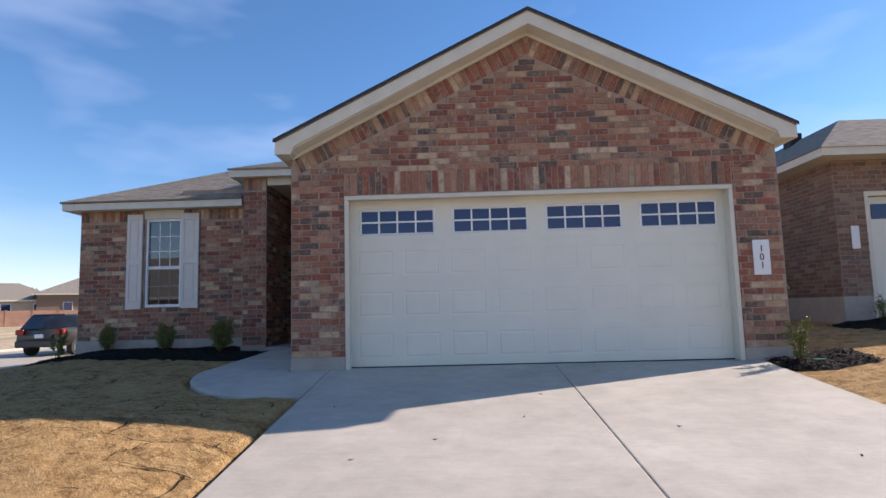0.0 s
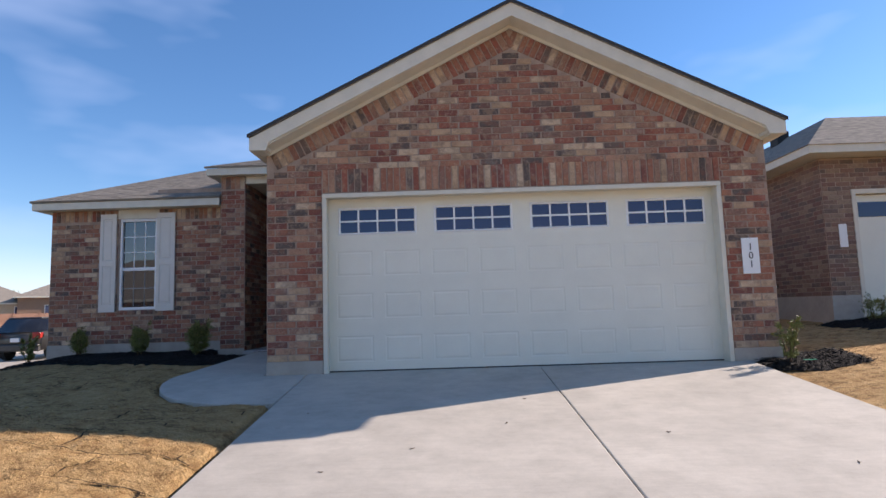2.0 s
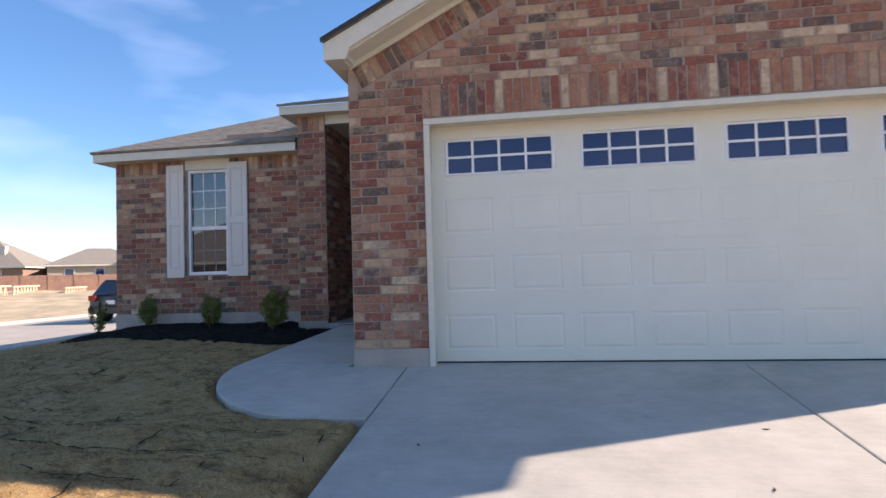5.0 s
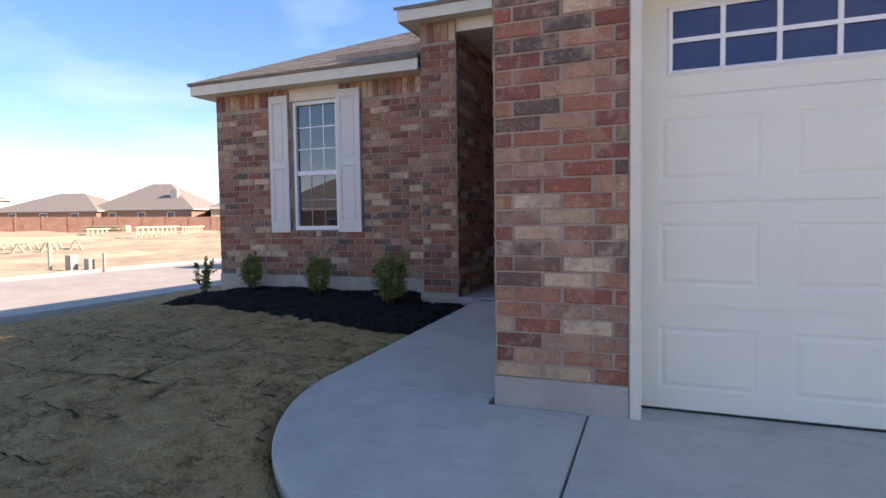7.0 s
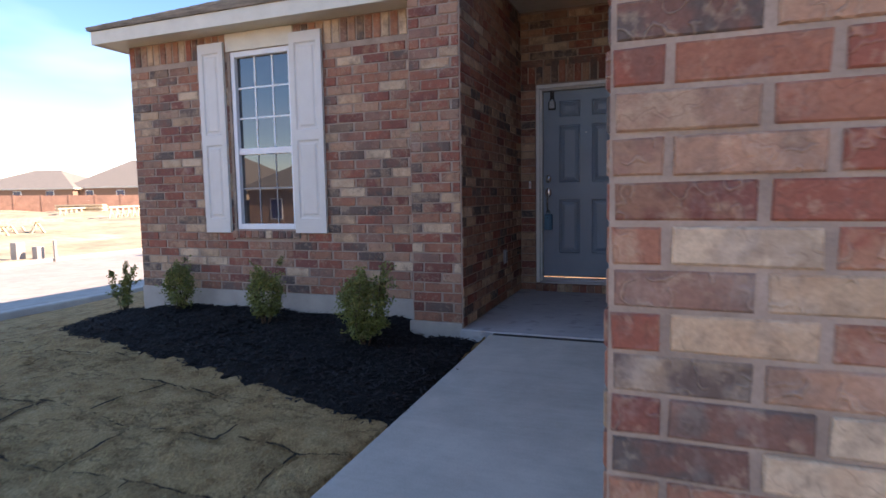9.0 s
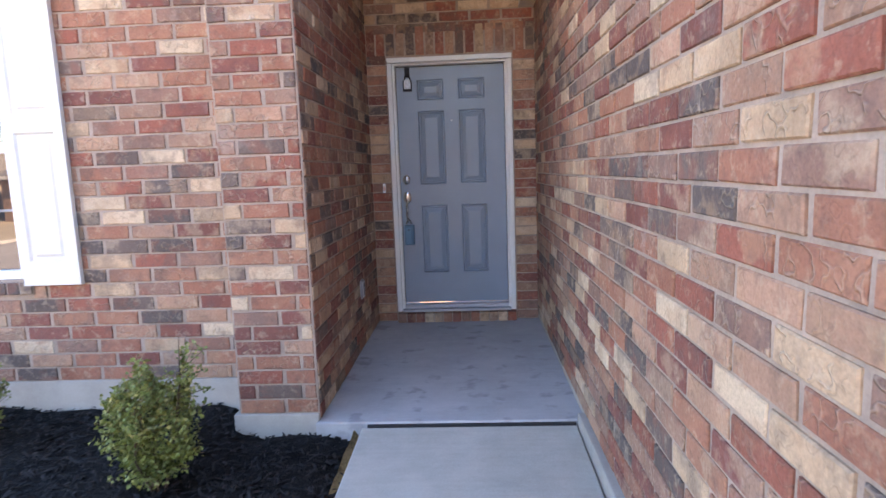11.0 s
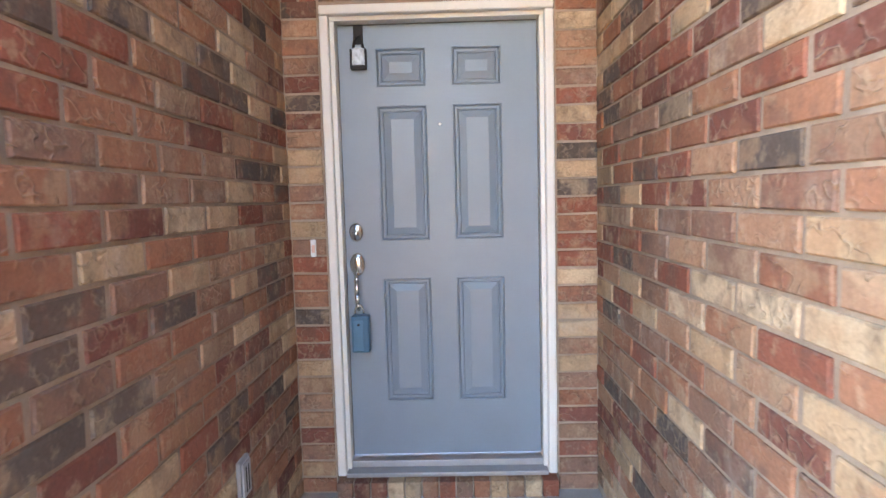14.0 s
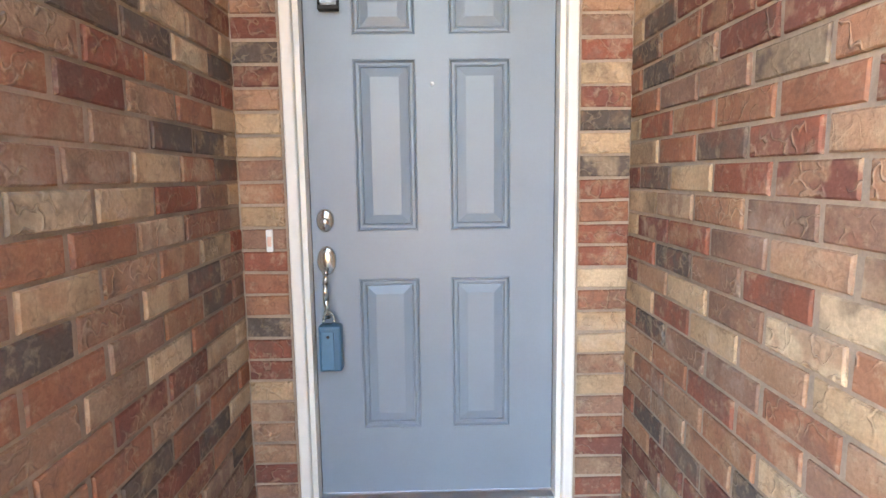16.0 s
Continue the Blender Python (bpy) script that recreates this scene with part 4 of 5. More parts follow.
bed("mulch_bed_wing", list(np.linspace(-6.35, -1.90, 90)), lambda x: 1.25 + 0.27 * (-1.92 - x) if x > -5.2 else 2.14 + 0.5 * (-5.2 - x), lambda x: 3.21 if x > PX0 - 0.03 or x > WX0 else 3.5, "black shredded mulch bed before the wing")
bed("mulch_bed_drive", list(np.linspace(5.14, 6.35, 34)), lambda x: -0.72 + 0.32 * abs(x - 5.6), lambda x: (-0.19 if x < GX1 + 0.02 else 0.1), "small black mulch bed beside the driveway")


def shrub(at, height, width, leaves, seed, label, sparse=False):
    """Stems that fork, and a crown of many small leaves."""
    rnd = random.Random(seed)
    ob = thing("shrub", label, "shrub", group="foundation shrubs", at=at)
    st, tips = bmesh.new(), []
    for k in range(9 if not sparse else 6):
        a, r = rnd.uniform(0, 6.28), width * rnd.uniform(0.1, 0.42)
        h = height * (rnd.uniform(0.6, 0.92) if k else 1.0)
        p = [Vector((0.02 * math.cos(a), 0.02 * math.sin(a), -0.03)), Vector((r * 0.7 * math.cos(a), r * 0.7 * math.sin(a), h * 0.45)), Vector((r * math.cos(a + 0.3), r * math.sin(a + 0.3), h))]
        for i in (0, 1):
            tube(st, p[i], p[i + 1], 0.006 - 0.002 * i, 0.004 - 0.002 * i, 5)
        for _ in range(12):
            t = rnd.uniform(0.25, 1.0)
            base = p[0].lerp(p[1], t * 2) if t < 0.5 else p[1].lerp(p[2], t * 2 - 1)
            out = Vector((base.x, base.y, 0)).normalized() if base.length > 0.03 else Vector((1, 0, 0))
            d = (out * rnd.uniform(0.2, 1.0) + Vector((rnd.uniform(-0.7, 0.7), rnd.uniform(-0.7, 0.7), rnd.uniform(0.2, 1.0)))).normalized() * width * rnd.uniform(0.18, 0.34)
            if base.z < height * 0.3:
                d.z = abs(d.z) * 0.2
            e = base + d * (0.6 if t > 0.8 else 1.0)
            tube(st, base, e, 0.0022, 0.0012, 4)
            tips.append((base, e))
    part("branching_stem", st, STEM, ob)
    for nm, mat, share in (("foliage", LEAF, 0.78), ("young_foliage", LEAF_RED, 0.22)):
        v, f = [], []
        for _ in range(int(leaves * share)):
            b, e = tips[rnd.randrange(len(tips))]
            c = b.lerp(e, rnd.uniform(0.15, 1.05)) + Vector((rnd.uniform(-1, 1), rnd.uniform(-1, 1), rnd.uniform(-1, 1))) * 0.018
            if not sparse and rnd.random() < 0.62:
                u = Vector((rnd.gauss(0, 1), rnd.gauss(0, 1), rnd.gauss(0, 1))).normalized()
                lump = 0.82 + 0.38 * noise.noise(u * 2.6 + Vector((seed * 3.1, 0, 0)))
                r = lump * rnd.uniform(0.55, 1.0) * (1.0 - 0.28 * max(0.0, u.z))
                c = Vector((u.x * width * 0.5 * r, u.y * width * 0.5 * r, height * (0.46 + 0.46 * u.z * lump * rnd.uniform(0.7, 1.0))))
            if nm != "foliage" and c.z < height * 0.5:
                continue
            d = Vector((rnd.uniform(-1, 1), rnd.uniform(-1, 1), rnd.uniform(-0.3, 1))).normalized()
            s = d.cross(Vector((rnd.uniform(-1, 1), rnd.uniform(-1, 1), rnd.uniform(0.2, 1)))).normalized()
            ln, w = rnd.uniform(0.014, 0.028), rnd.uniform(0.006, 0.011)
            nrm = d.cross(s) * 0.003
            k = len(v)
            v += [c, c + d * ln * 0.5 + s * w - nrm, c + d * ln, c + d * ln * 0.5 - s * w - nrm]
            f += [(k, k + 1, k + 2), (k, k + 2, k + 3)]
        me = bpy.data.meshes.new(nm)
        me.from_pydata(v, [], f)
        me.materials.append(mat)
        q = new(nm, me)
        q.parent = ob
        tagged(q, kind="stuff")
    return ob


def on_bed(x, y):
    return (x, y, ground_z(x, y) + 0.03)


shrub(on_bed(-2.67, 2.40), 0.64, 0.46, 6500, 1, "rounded yellow-green evergreen shrub in black mulch")
shrub(on_bed(-3.84, 2.76), 0.56, 0.36, 4600, 2, "rounded yellow-green evergreen shrub in black mulch")
shrub(on_bed(-5.02, 2.98), 0.54, 0.38, 3600, 3, "upright dull green evergreen shrub in black mulch")
shrub(on_bed(-6.15, 3.3), 0.52, 0.30, 2600, 4, "thin sparse evergreen shrub at the house corner", True)
shrub(on_bed(5.40, -0.46), 0.50, 0.38, 2200, 6, "leggy bright green shrub beside the driveway", True)
tape = thing("plant_tag", "bright green plastic plant tag on the mulch", "tag", at=(5.62, -0.50, ground_z(5.62, -0.5) + 0.075))
part("strip", boxed(((-0.07, -0.02, 0.0), (0.07, 0.02, 0.008)), bevel=0.003), plain("green_plastic", (0.05, 0.35, 0.20), 0.4), tape)

# ---- fallen leaves on the drive ----
for k, (x, y) in enumerate(((0.62, -3.3), (1.95, -2.35), (3.15, -2.7), (3.0, -4.1), (0.2, -1.9), (1.2, -2.9), (4.1, -3.4), (2.2, -1.6))):
    leaf = thing("dry_leaf", "small curled brown leaf on the concrete", "leaf", group="fallen leaves", at=(x, y, drive_z(x, y) + 0.001))
    bm = bmesh.new()
    a = k * 1.3
    c, t_ = math.cos(a), math.sin(a)
    pts = [(-0.03, 0, 0.006), (-0.01, 0.012, 0.0), (0.015, 0.010, 0.0), (0.034, 0, 0.008), (0.012, -0.012, 0.0), (-0.012, -0.010, 0.003)]
    prism(bm, [(0.6 * (px * c - py * t_), 0.6 * (px * t_ + py * c), pz) for px, py, pz in pts], (0, 0, 0.002))
    part("blade", bm, STEM, leaf)

# ---- dry grass blades ----
def blades(x0, x1, y0, y1, count, seed):
    rnd = random.Random(seed)
    v, f = [], []
    for _ in range(count):
        x, y = rnd.uniform(x0, x1), rnd.uniform(y0, y1)
        if on_paving(x, y) or (x < -1.9 and y > 1.2 + 0.27 * (-1.92 - x)):
            continue
        z = ground_z(x, y) + sod(x, y) - 0.004
        a, ln = rnd.uniform(0, 6.28), rnd.uniform(0.015, 0.04)
        d = Vector((math.cos(a), math.sin(a), rnd.uniform(0.25, 1.1))) * ln
        s = Vector((-math.sin(a), math.cos(a), 0)) * rnd.uniform(0.0015, 0.003)
        c, k = Vector((x, y, z)), len(v)
        v += [c - s, c + s, c + d]
        f.append((k, k + 1, k + 2))
    me = bpy.data.meshes.new("dry_grass")
    me.from_pydata(v, [], f)
    me.materials.append(STRAW)
    tagged(new("dry_grass", me), "short straw-coloured dormant grass", "grass", kind="stuff")


blades(-6.5, -0.22, -5.5, 2.6, 60000, 3)

# ---- street, field and what stands beyond ----
setting("road", boxed(((-18, -200, -0.95), (-10.35, 220, -0.61))), ROAD, "sunlit pale concrete street", "road")
for x0, x1 in ((-10.35, -10.2), (-18.15, -18)):
    setting("kerb", boxed(((x0, -200, -0.95), (x1, 220, -0.50)), bevel=0.03), CONCRETE, "low concrete kerb", "kerb")


def field_z(x, y):
    if x > -18.5:
        return -0.55
    rise = 0.021 * min(50.0, -18.5 - x)
    return -0.545 + rise + 0.22 * noise.noise((x * 0.22, y * 0.22, 0)) + 0.10 * noise.noise((x * 0.9, y * 0.9, 3))


def field():
    xs, ys = axis(-60, -18.2, 0.6, -320, -18.19), axis(-10, 60, 0.6, -250, 320)
    verts, faces, n = [], [], len(ys)
    for x in xs:
        for y in ys:
            verts.append((x, y, field_z(x, y)))
    for i in range(len(xs) - 1):
        for j in range(n - 1):
            faces.append((i * n + j, (i + 1) * n + j, (i + 1) * n + j + 1, i * n + j + 1))
    me = bpy.data.meshes.new("ground_field")
    me.from_pydata(verts, [], faces)
    me.materials.append(EARTH)
    tagged(new("ground_field", me), "bare pale graded building lot", "ground", kind="structure")


field()
CAR_GLASS = glass_material("tinted_car_glass", (0.012, 0.013, 0.016), 0.12)
CAR = plain("car_paint_dark", (0.05, 0.048, 0.045), 0.42, 0.0, vary=0.05)
TYRE = plain("tyre", (0.02, 0.02, 0.02), 0.8)
RED = plain("red_lens", (0.35, 0.02, 0.015), 0.25)


def car(x, y, z):
    ob = thing("car", "dark grey hatchback parked in the street", "car", at=(x, y, z))
    w = 0.9
    bm = bmesh.new()
    low = [(0.0, 0.35), (0.05, 0.85), (0.12, 1.02), (3.1, 0.98), (4.15, 0.82), (4.35, 0.6), (4.35, 0.32)]
    prism(bm, [(-w, a, b) for a, b in low], (2 * w, 0, 0))
    bmesh.ops.bevel(bm, geom=list(bm.edges), offset=0.05, segments=3, affect="EDGES")
    part("body", bm, CAR, ob, "", True)
    bm = bmesh.new()
    a = [bm.verts.new((sx * 0.82, yy, 1.0)) for sx, yy in ((-1, 0.08), (1, 0.08), (1, 3.2), (-1, 3.2))]
    b = [bm.verts.new((sx * 0.64, yy, 1.5)) for sx, yy in ((-1, 0.42), (1, 0.42), (1, 2.2), (-1, 2.2))]
    bm.faces.new(b)
    for k in range(4):
        bm.faces.new((a[k], a[(k + 1) % 4], b[(k + 1) % 4], b[k]))
    bmesh.ops.recalc_face_normals(bm, faces=bm.faces)
    bmesh.ops.bevel(bm, geom=list(bm.edges), offset=0.04, segments=2, affect="EDGES")
    part("cabin", bm, CAR_GLASS, ob, "dark tinted cabin glass", True)
    part("roof_panel", boxed(((-0.62, 0.45, 1.47), (0.62, 2.2, 1.53)), bevel=0.03), CAR, ob)
    part("bumper", boxed(((-0.88, -0.06, 0.32), (0.88, 0.1, 0.58)), bevel=0.05), CAR, ob)
    part("number_plate", boxed(((-0.16, -0.025, 0.66), (0.16, 0.03, 0.8))), VINYL, ob)
    for sx in (-1, 1):
        part("tail_light", boxed(((sx * 0.60, -0.01, 0.78), (sx * 0.90, 0.2, 0.98)), bevel=0.03), RED, ob)
        for yy in (0.75, 3.55):
            bm = bmesh.new()
            tube(bm, (sx * 0.72, yy, 0.31), (sx * 0.92, yy, 0.31), 0.31, None, 24)
            wh = part("wheel", bm, TYRE, ob)
            bm = bmesh.new()
            tube(bm, (sx * 0.90, yy, 0.31), (sx * 0.93, yy, 0.31), 0.19, None, 16)
            part("rim", bm, METAL, wh)


car(-13.9, 13.3, -0.61)
WALLS = [plain("far_wall_tan", (0.50, 0.40, 0.29), 0.9), plain("far_wall_brown", (0.30, 0.19, 0.13), 0.9), plain("far_wall_cream", (0.62, 0.58, 0.48), 0.9)]


def house(x, y, z, w, d, h, rise, turn, wall_mat, label, ridge=0.35, chimney=False):
    """A plain hip-roofed house; its front looks along -y before the turn."""
    ob = thing("house", label, "house")
    ob.matrix_basis = pose(x, y, z, 0, 0, turn)
    part("wall", boxed(((-w / 2, -d / 2, -0.6), (w / 2, d / 2, h))), wall_mat, ob)
    o, r = 0.4, w * ridge / 2
    bm = bmesh.new()
    e = [bm.verts.new(p) for p in ((-w / 2 - o, -d / 2 - o, h), (w / 2 + o, -d / 2 - o, h), (w / 2 + o, d / 2 + o, h), (-w / 2 - o, d / 2 + o, h))]
    t = [bm.verts.new((-r, 0, h + rise)), bm.verts.new((r, 0, h + rise))]
    for q in ((e[0], e[1], t[1], t[0]), (e[1], e[2], t[1]), (e[2], e[3], t[0], t[1]), (e[3], e[0], t[0]), tuple(e[::-1])):
        bm.faces.new(q)
    rf = part("roof", bm, SHINGLE, ob)
    part("fascia", boxed(((-w / 2 - o, -d / 2 - o - 0.03, h - 0.16), (w / 2 + o, -d / 2 - o, h)), ((-w / 2 - o, d / 2 + o, h - 0.16), (w / 2 + o, d / 2 + o + 0.03, h)), ((-w / 2 - o - 0.03, -d / 2 - o, h - 0.16), (-w / 2 - o, d / 2 + o, h)), ((w / 2 + o, -d / 2 - o, h - 0.16), (w / 2 + o + 0.03, d / 2 + o, h))), TRIM, ob)
    for side, yy in ((-1, -d / 2), (1, d / 2)):
        for k in range(3):
            xx = -w / 2 + w * (k + 0.7) / 3.4
            wd = part("window", boxed(((xx - 0.5, yy - 0.05, 0.9), (xx + 0.5, yy + 0.05, 2.2))), VINYL, ob)
            part("pane", boxed(((xx - 0.43, yy - 0.06, 0.97), (xx + 0.43, yy + 0.06, 2.13))), DARK_GLASS, wd)
    if chimney:
        part("chimney", boxed(((w * 0.22, -d * 0.32, h), (w * 0.22 + 0.9, -d * 0.32 + 0.8, h + rise * 0.72))), WALLS[2], rf)
    return ob


house(-77, 52, 0.4, 13.5, 12, 2.5, 2.5, 22, WALLS[1], "tan-roofed single-storey house behind the fence", 0.25)
house(-66.5, 57.5, 0.4, 13.0, 11.5, 2.6, 3.6, 22, WALLS[1], "larger hip-roofed house with a chimney", 0.2, True)
house(-92, 44, 0.4, 11, 11, 4.4, 1.8, 22, WALLS[2], "pale two-storey house at the field's edge")
house(-53.5, 61, 0.4, 10.5, 10, 2.6, 2.2, 40, WALLS[0], "tan-roofed house with an open porch", 0.25)
house(-44.5, 67.5, 0.5, 15, 12, 3.2, 2.6, 32, WALLS[1], "distant brown hip-roofed house")
house(-120, 110, 0.4, 18, 14, 2.7, 4.0, 35, WALLS[0], "distant single-storey hip-roofed house")
house(-19, -27, -1.0, 11.5, 11, 2.9, 3.0, 8, WALLS[1], "brown brick house across the street")
house(-33, -26, -1.0, 12, 11, 2.9, 3.2, 12, WALLS[0], "tan brick house across the street")
house(-47, -23, -1.0, 12, 11, 2.9, 3.0, 16, WALLS[1], "brown brick house across the street")
house(-4, -33, -1.0, 12, 11, 2.9, 3.0, 0, WALLS[0], "tan brick house across the street")


def fence(a, b, height):
    a, b = Vector(a), Vector(b)
    ob = thing("fence", "red-brown cedar privacy fence across the field", "fence")
    n = int((b - a).length / 2.4)
    d = (b - a).normalized()
    rot = Matrix.Rotation(math.atan2(d.y, d.x), 4, "Z")
    post_me, panel_me = None, None
    for k in range(n + 1):
        m = Matrix.Translation(a + d * 2.4 * k) @ rot
        if post_me is None:
            p = part("post", boxed(((-0.06, -0.06, -0.3), (0.06, 0.06, height + 0.08))), FENCE, ob)
            bm = bmesh.new()
            for j in range(16):
                box(bm, (0.07 + j * 0.142, -0.02, 0.0), (0.07 + j * 0.142 + 0.136, 0.0, height - 0.02 * (j % 3)))
            box(bm, (0.0, 0.001, 0.4), (2.4, 0.05, 0.5))
            box(bm, (0.0, 0.001, height - 0.4), (2.4, 0.05, height - 0.3))
            q = part("panel", bm, FENCE, ob)
            post_me, panel_me = p.data, q.data
        else:
            p, q = new("post", post_me), new("panel", panel_me)
            p.parent = q.parent = ob
        p.matrix_basis, q.matrix_basis = m, m
        tagged(q, kind="stuff")


fence((-88, 12.7, 0.42), (-22, 78.7, -0.42), 1.85)


def trestle(x, y, turn, n, size, label):
    ob = thing("timber_trestle", label, "lumber", group="site lumber")
    ob.matrix_basis = pose(x, y, field_z(x, y) - 0.06, 0, 0, turn)
    for k in range(n):
        bm = bmesh.new()
        for s in (-1, 1):
            tube(bm, (k * 1.1 + s * 0.5 * size, 0, 0), (k * 1.1, 0, size), 0.06, None, 4)
        box(bm, (k * 1.1 - 0.3 * size, -0.05, size * 0.45), (k * 1.1 + 0.3 * size, 0.05, size * 0.55))
        part("frame", bm, LUMBER, ob)
    part("rail", boxed(((-0.5, -0.08, size), (n * 1.1, 0.08, size + 0.14))), LUMBER, ob)


trestle(-39, 30, 119, 9, 0.8, "pale timber frames standing on the building lot")
trestle(-44.2, 39.5, 122, 8, 0.7, "pale timber forms staked round a slab")
trestle(-50, 34, 122, 9, 0.55, "pale timber forms staked round a slab")
trestle(-29.5, 12.6, 55, 4, 0.6, "pale timber forms staked round a slab")
trestle(-32, 14.5, 55, 5, 0.55, "pale timber forms staked round a slab")
trestle(-35, 15.5, 55, 5, 0.6, "pale timber forms staked round a slab")
trestle(-44, 45, 119, 14, 0.5, "pale timber forms staked round a slab")
trestle(-37, 50, 115, 12, 0.5, "pale timber forms staked round a slab")
pile = thing("lumber_pile", "low stack of boards on the building lot", "lumber")
pile.matrix_basis = pose(-55, 37, field_z(-53, 38) - 0.03, 0, 0, 30)
for k in range(5):
    part("board", boxed(((0, 0.3 * (k % 2), 0.14 * k), (4.2, 0.3 * (k % 2) + 1.2, 0.14 * k + 0.11))), LUMBER, pile)
box_ob = thing("utility_pedestal", "grey utility pedestals with posts by the street", "utility box", at=(-19.6, 10.0, -0.56))
for k, (dx, hh, ww) in enumerate(((0, 1.0, 0.10), (0.5, 0.55, 0.28), (1.05, 0.42, 0.24), (1.6, 0.6, 0.08))):
    part("post" if ww < 0.2 else "box", boxed(((dx, dx * 0.5, -0.1), (dx + ww, dx * 0.5 + ww, hh)), bevel=0.02), FOOTING if k else LUMBER, box_ob)


def tree(x, y, z, h, seed):
    rnd = random.Random(seed)
    ob = thing("tree", "distant dark green tree with a rounded crown", "tree", at=(x, y, z))
    bm = bmesh.new()
    tube(bm, (0, 0, -0.5), (0, 0, h * 0.5), 0.25, 0.15, 8)
    for k in range(6):
        a = k * 1.05
        tube(bm, (0, 0, h * 0.35), (h * 0.25 * math.cos(a), h * 0.25 * math.sin(a), h * 0.7), 0.1, 0.04, 5)
    part("trunk", bm, STEM, ob)
    v, f = [], []
    for _ in range(1400):
        d = Vector((rnd.gauss(0, 1), rnd.gauss(0, 1), rnd.gauss(0, 0.75)))
        d = d.normalized() * rnd.uniform(0.5, 1.0) * (0.8 + 0.35 * noise.noise(d.normalized() * 2 + Vector((seed, 0, 0))))
        c = Vector((d.x * h * 0.38, d.y * h * 0.38, h * 0.68 + d.z * h * 0.34))
        k = len(v)
        s = 0.28
        v += [c + Vector((rnd.uniform(-s, s), rnd.uniform(-s, s), rnd.uniform(-s, s))) for _ in range(3)]
        f.append((k, k + 1, k + 2))
    me = bpy.data.meshes.new("crown")
    me.from_pydata(v, [], f)
    me.materials.append(LEAF)
    q = new("crown", me)
    q.parent = ob


tree(-95, 120, -0.5, 8.5, 1)
tree(-84, 128, -0.5, 8, 2)
tree(-130, 85, -0.5, 7, 4)

# ---- the neighbour's house ----
NX, NY, NZ0, NZ1 = 8.25, 3.0, 0.76, 3.22
nb = thing("neighbour_house", "brown brick neighbouring house with a hip roof", "house")
GX2 = 8.78
part("footing", boxed(((NX - 0.01, NY - 0.012, -0.2), (GX2, NY + 0.15, NZ0)), ((NX - 0.01, NY + 0.152, -0.2), (NX + 0.15, 18, NZ0))), FOOTING, nb)
nwall_front = part("wall", boxed(((NX, NY, NZ0), (GX2, NY + T, NZ1)), ((GX2, NY, 2.62), (GX2 + 5.0, NY + T, NZ1)), ((GX2 + 5.0, NY, 0.1), (GX2 + 6.0, NY + T, NZ1))), MORTAR, nb)
nwall_side = part("wall", boxed(((NX, NY + T + 0.002, NZ0), (NX + T, 18, NZ1))), MORTAR, nb)
part("rear_wall", boxed(((NX + T, 17.8, 0), (GX2 + 6, 18, NZ1))), MORTAR, nb)
ngd = part("garage_door", boxed(((GX2, NY + 0.1, 0.15), (GX2 + 5.0, NY + 0.15, 2.55))), WHITE, nb, "cream garage door")
for k in range(4):
    part("pane", boxed(((GX2 + 0.15 + k * 1.22, NY + 0.09, 2.15), (GX2 + 1.1 + k * 1.22, NY + 0.098, 2.42))), DARK_GLASS, ngd)
part("door_trim", boxed(((GX2 - 0.02, NY - 0.02, 0.15), (GX2 + 0.05, NY + 0.09, 2.56)), ((GX2 - 0.02, NY - 0.02, 2.561), (GX2 + 5.0, NY + 0.09, 2.64))), TRIM, nb)
part("number_plate", boxed(((8.47, NY - 0.025, 1.61), (8.61, NY - 0.012, 2.02))), VINYL, nb, "white number plate")
o, h = 0.42, NZ1 + 0.15
bm = boxed(((NX - o, NY - o, NZ1 + 0.01), (GX2 + 6.3, NY - o + 0.03, h)), ((NX - o, NY - o + 0.031, NZ1 + 0.01), (NX - o + 0.03, 18.3, h)),
           ((NX - o + 0.031, NY - o + 0.031, NZ1 + 0.012), (GX2 + 6.3, NY + 0.03, NZ1 + 0.03)), ((NX - o + 0.031, NY + 0.031, NZ1 + 0.012), (NX + 0.03, 18.3, NZ1 + 0.03)))
part("fascia", bm, TRIM, nb)
bm = bmesh.new()
c0, c1, c2, c3 = (NX - o - 0.03, NY - o - 0.03, h), (GX2 + 6.3, NY - o - 0.03, h), (GX2 + 6.3, 18.3, h), (NX - o - 0.03, 18.3, h)
t0, t1, t2, t3 = (NX - o + 1.05, NY - o + 1.05, h + 0.80), (GX2 + 5.3, NY - o + 1.05, h + 0.80), (GX2 + 5.3, 17.3, h + 0.80), (NX - o + 1.05, 17.3, h + 0.80)
r0, r1 = ((t0[0] + t1[0]) / 2, 6.3, h + 1.2), ((t0[0] + t1[0]) / 2, 14.0, h + 1.2)
for q in ((c0, c1, t1, t0), (c3, c0, t0, t3), (c2, c3, t3, t2), (c1, c2, t2, t1), (t0, t1, r0), (t1, t2, r1, r0), (t2, t3, r1), (t3, t0, r0, r1)):
    bm.faces.new([bm.verts.new(p) for p in q])
nroof = part("roof", bm, SHINGLE, nb)
for k, yy in enumerate((4.9, 7.2)):
    part("roof_vent", boxed(((NX + 0.42, yy, h + 0.60), (NX + 0.68, yy + 0.3, h + 0.95)), bevel=0.02), DARK, nroof)
part("hose_bib", boxed(((NX - 0.06, 4.6, 0.95), (NX, 4.66, 1.03)), bevel=0.01), METAL, nb)
bed("mulch_bed_neighbour", list(np.linspace(7.9, 9.6, 20)), lambda x: 1.7, lambda x: NY - 0.02, "black mulch bed before the neighbour's wall")
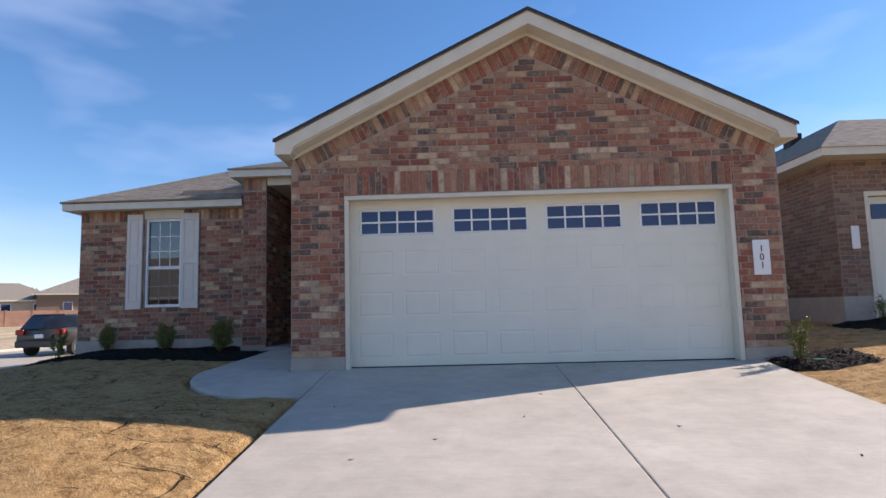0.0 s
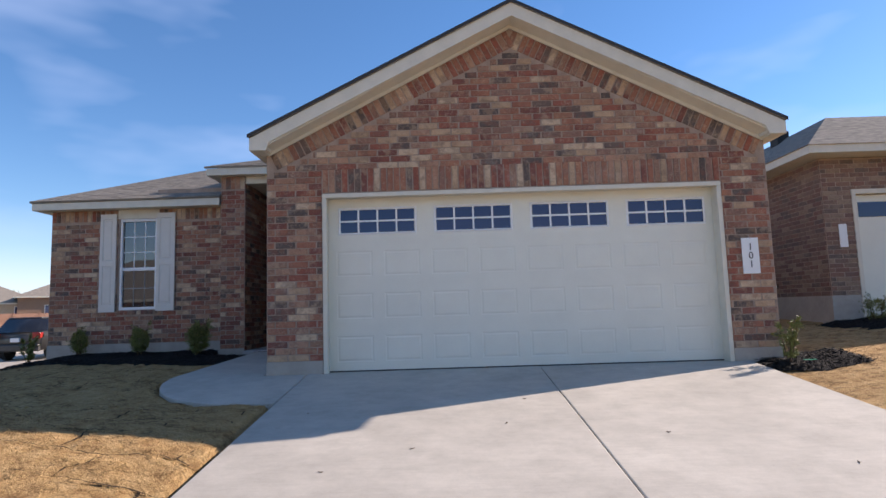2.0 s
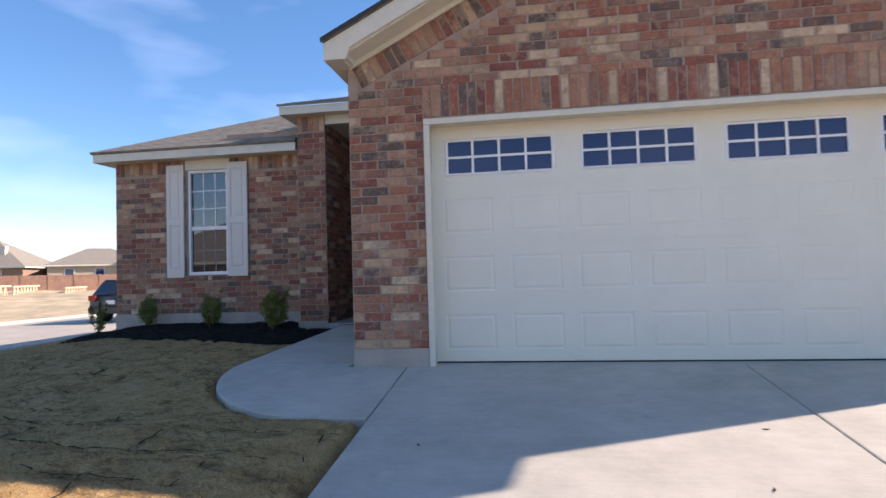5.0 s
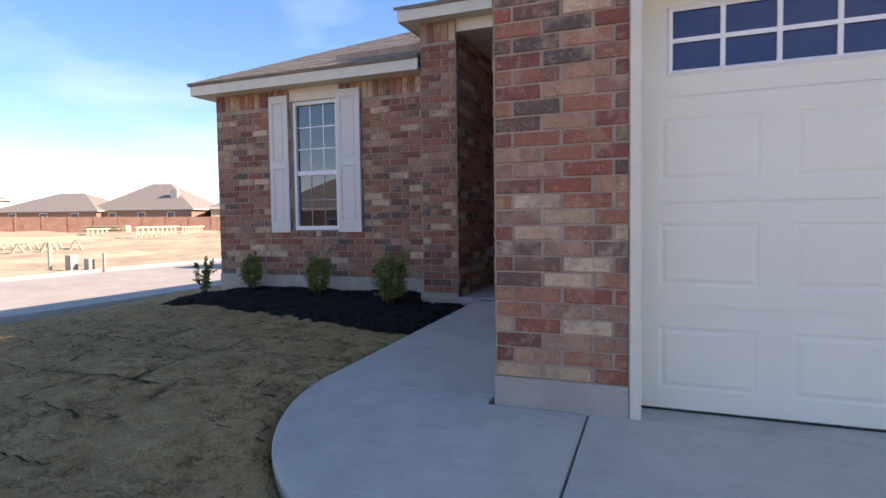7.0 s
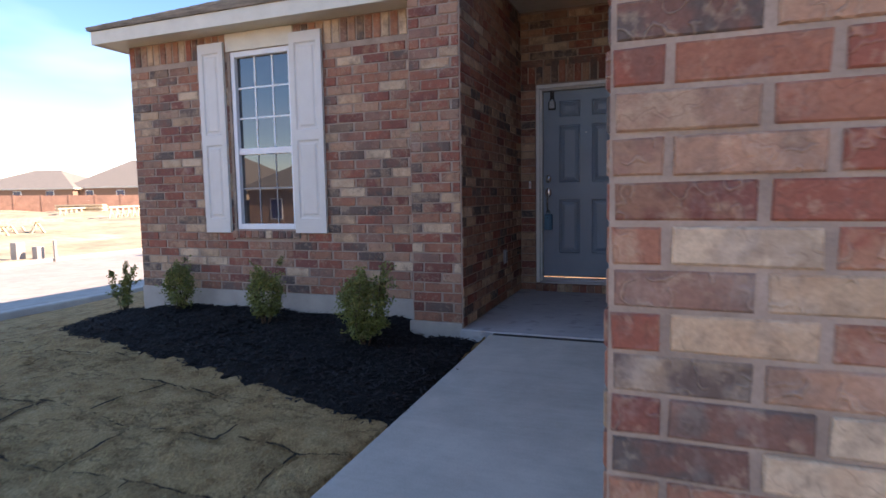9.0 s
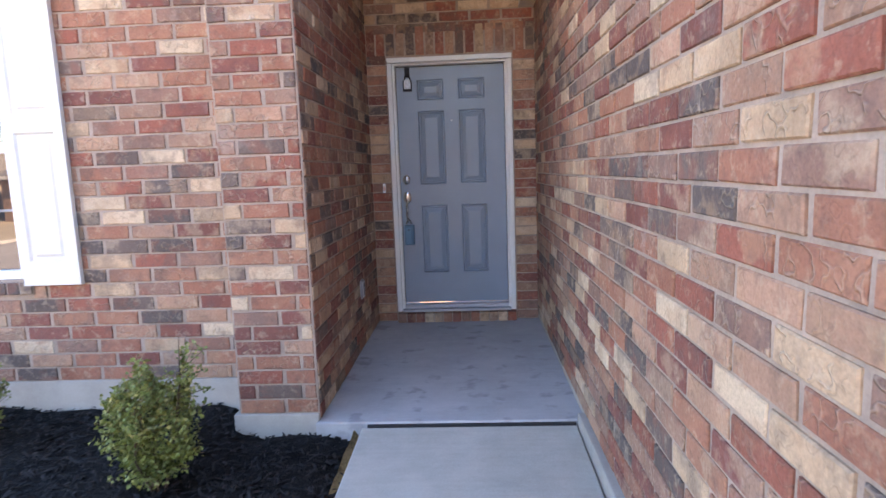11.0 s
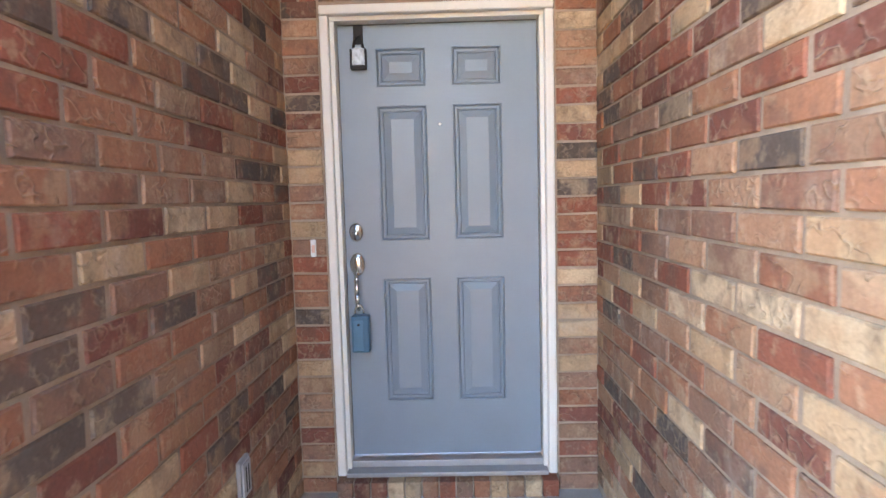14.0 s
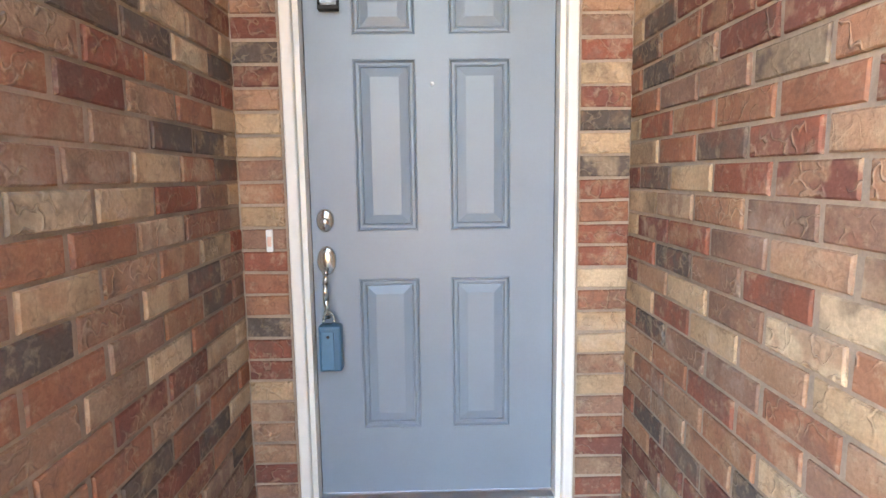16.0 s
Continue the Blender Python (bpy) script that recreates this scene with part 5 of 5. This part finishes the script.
shrub((8.65, 2.5, ground_z(8.65, 2.5)), 0.5, 0.5, 2000, 9, "dark shaded shrub by the neighbour's wall")

# ---- bricks, last ----
RS = 0.245                         # length of the upright bricks along the rake
half = lambda z: (RK - 0.02 - RS * 1.118 - z) / 0.5


def gable_span(z):
    w = half(z)
    return (max(0.0, GC - w - GX0), min(GX1 - GX0, GC + w - GX0))


lay(wall_garage, (GX0, GF, 0), (1, 0, 0),
    bond(GX1 - GX0, FT, 4.0, [(HX0 - GX0, HX1 - GX0, 0, 2.52)], lambda z: gable_span(z) if z > 2.4 else (0.0, GX1 - GX0)), lambda u, z: u < 0.7 and z < 2.6)
row = soldiers(HX0 - GX0 - 0.0, HX1 - GX0 + 0.0, HZ + 0.012, 2.52)
run = math.hypot(GC - GX0, 0.5 * (GC - GX0))
tilt = math.atan(0.5)
n = int(run / COURSE)
for s in (1, -1):
    for k in range(n):
        t = (k + 0.5) * COURSE + 0.02
        ux, uz = t * math.cos(tilt), t * math.sin(tilt)
        mid = (GX0 + ux - math.sin(tilt) * -RS / 2) if s > 0 else (GX1 - ux - math.sin(tilt) * RS / 2)
        z = RK - 0.5 * (GC - GX0) + uz - math.cos(tilt) * RS / 2 - 0.015
        if s > 0 and mid < GC - 0.03 or s < 0 and mid > GC + 0.03:
            row.append((mid - GX0, z, COURSE - 0.009, RS, -tilt * s))
lay(wall_garage, (GX0, GF - 0.001, 0), (1, 0, 0), row, lambda u, z: z < 2.6)
lay(wall_entry_r, (GX0, b0, 0), (0, -1, 0), bond(b0 - GF, FT, 3.14, flip=1), lambda u, z: 1.2 < u < 3.9 and 0.75 < z < 2.2)
lay(wall_entry_l, (AX0, PY, 0), (0, 1, 0), bond(b0 - PY, 0.123, 3.14, flip=1), lambda u, z: True)
lay(wall_back, (AX0, b0, 0), (1, 0, 0), bond(GX0 - AX0, PZ, 3.14, [(DX0 - AX0 - 0.065, DX1 - AX0 + 0.065, PZ - 0.1, DZ1 + 0.2), (0, 2, DZ1 + 0.07, DZ1 + 0.27)]) + soldiers(0.005, GX0 - AX0 - 0.005, DZ1 + 0.075, DZ1 + 0.31), lambda u, z: True)
lay(wall_pier, (PX0, PY, 0), (1, 0, 0), bond(AX0 - PX0, 0.16, 3.0) + soldiers(0, AX0 - PX0, 3.02, 3.25), lambda u, z: True)
lay(wall_wing, (WX0, WY, 0), (1, 0, 0), bond(PX0 - WX0, WF, 2.52, [(W0 - WX0 - 0.02, W1 - WX0 + 0.02, WZ0 - 0.09, 2.8)]) + soldiers(0, W0 - WX0 - 0.035, 2.53, 2.735) + soldiers(W1 - WX0 + 0.035, PX0 - WX0, 2.53, 2.735), lambda u, z: u > 1.6)
lay(wall_wing_side, (WX0 + 0.001, 12.0, 0), (0, -1, 0), bond(12.0 - WY, WF, 2.75), lambda u, z: False)
lay(sill, (W0 - 0.04, WY - 0.02, 0), (1, 0, 0), soldiers(0, W1 - W0 + 0.08, WZ0 - 0.088, WZ0 - 0.01), lambda u, z: True)
lay(nwall_side, (NX, 18, 0), (0, -1, 0), bond(15.0, NZ0, NZ1), lambda u, z: False, BRICK_DARK)
lay(nwall_front, (NX, NY, 0), (1, 0, 0), bond(GX2 + 5.9 - NX, NZ0, NZ1, [(GX2 - NX, GX2 + 5 - NX, 0, 2.65)]), lambda u, z: False, BRICK_DARK)

# a brick doorstep of rowlocks: tops and fronts both show
step_n = 13
sw = (DX1 - DX0 + 0.124) / step_n
doorstep = wall("doorstep", [((DX0 - 0.06, b0 - 0.045, PZ - 0.05), (DX1 + 0.06, b0 + 0.05, 0.19))], "brick rowlock step under the front door")
bm = boxed(((-sw / 2 + 0.004, -0.055, -0.04), (sw / 2 - 0.004, 0.05, 0.04)), bevel=0.004)
proto = part("brick", bm, BRICK_ONE, doorstep)
proto.location = (DX0 - 0.062 + sw / 2, b0 - 0.01, 0.157)
for k in range(1, step_n):
    q = new("brick", proto.data)
    q.parent = doorstep
    q.location = (DX0 - 0.062 + sw * (k + 0.5), b0 - 0.01, 0.157)
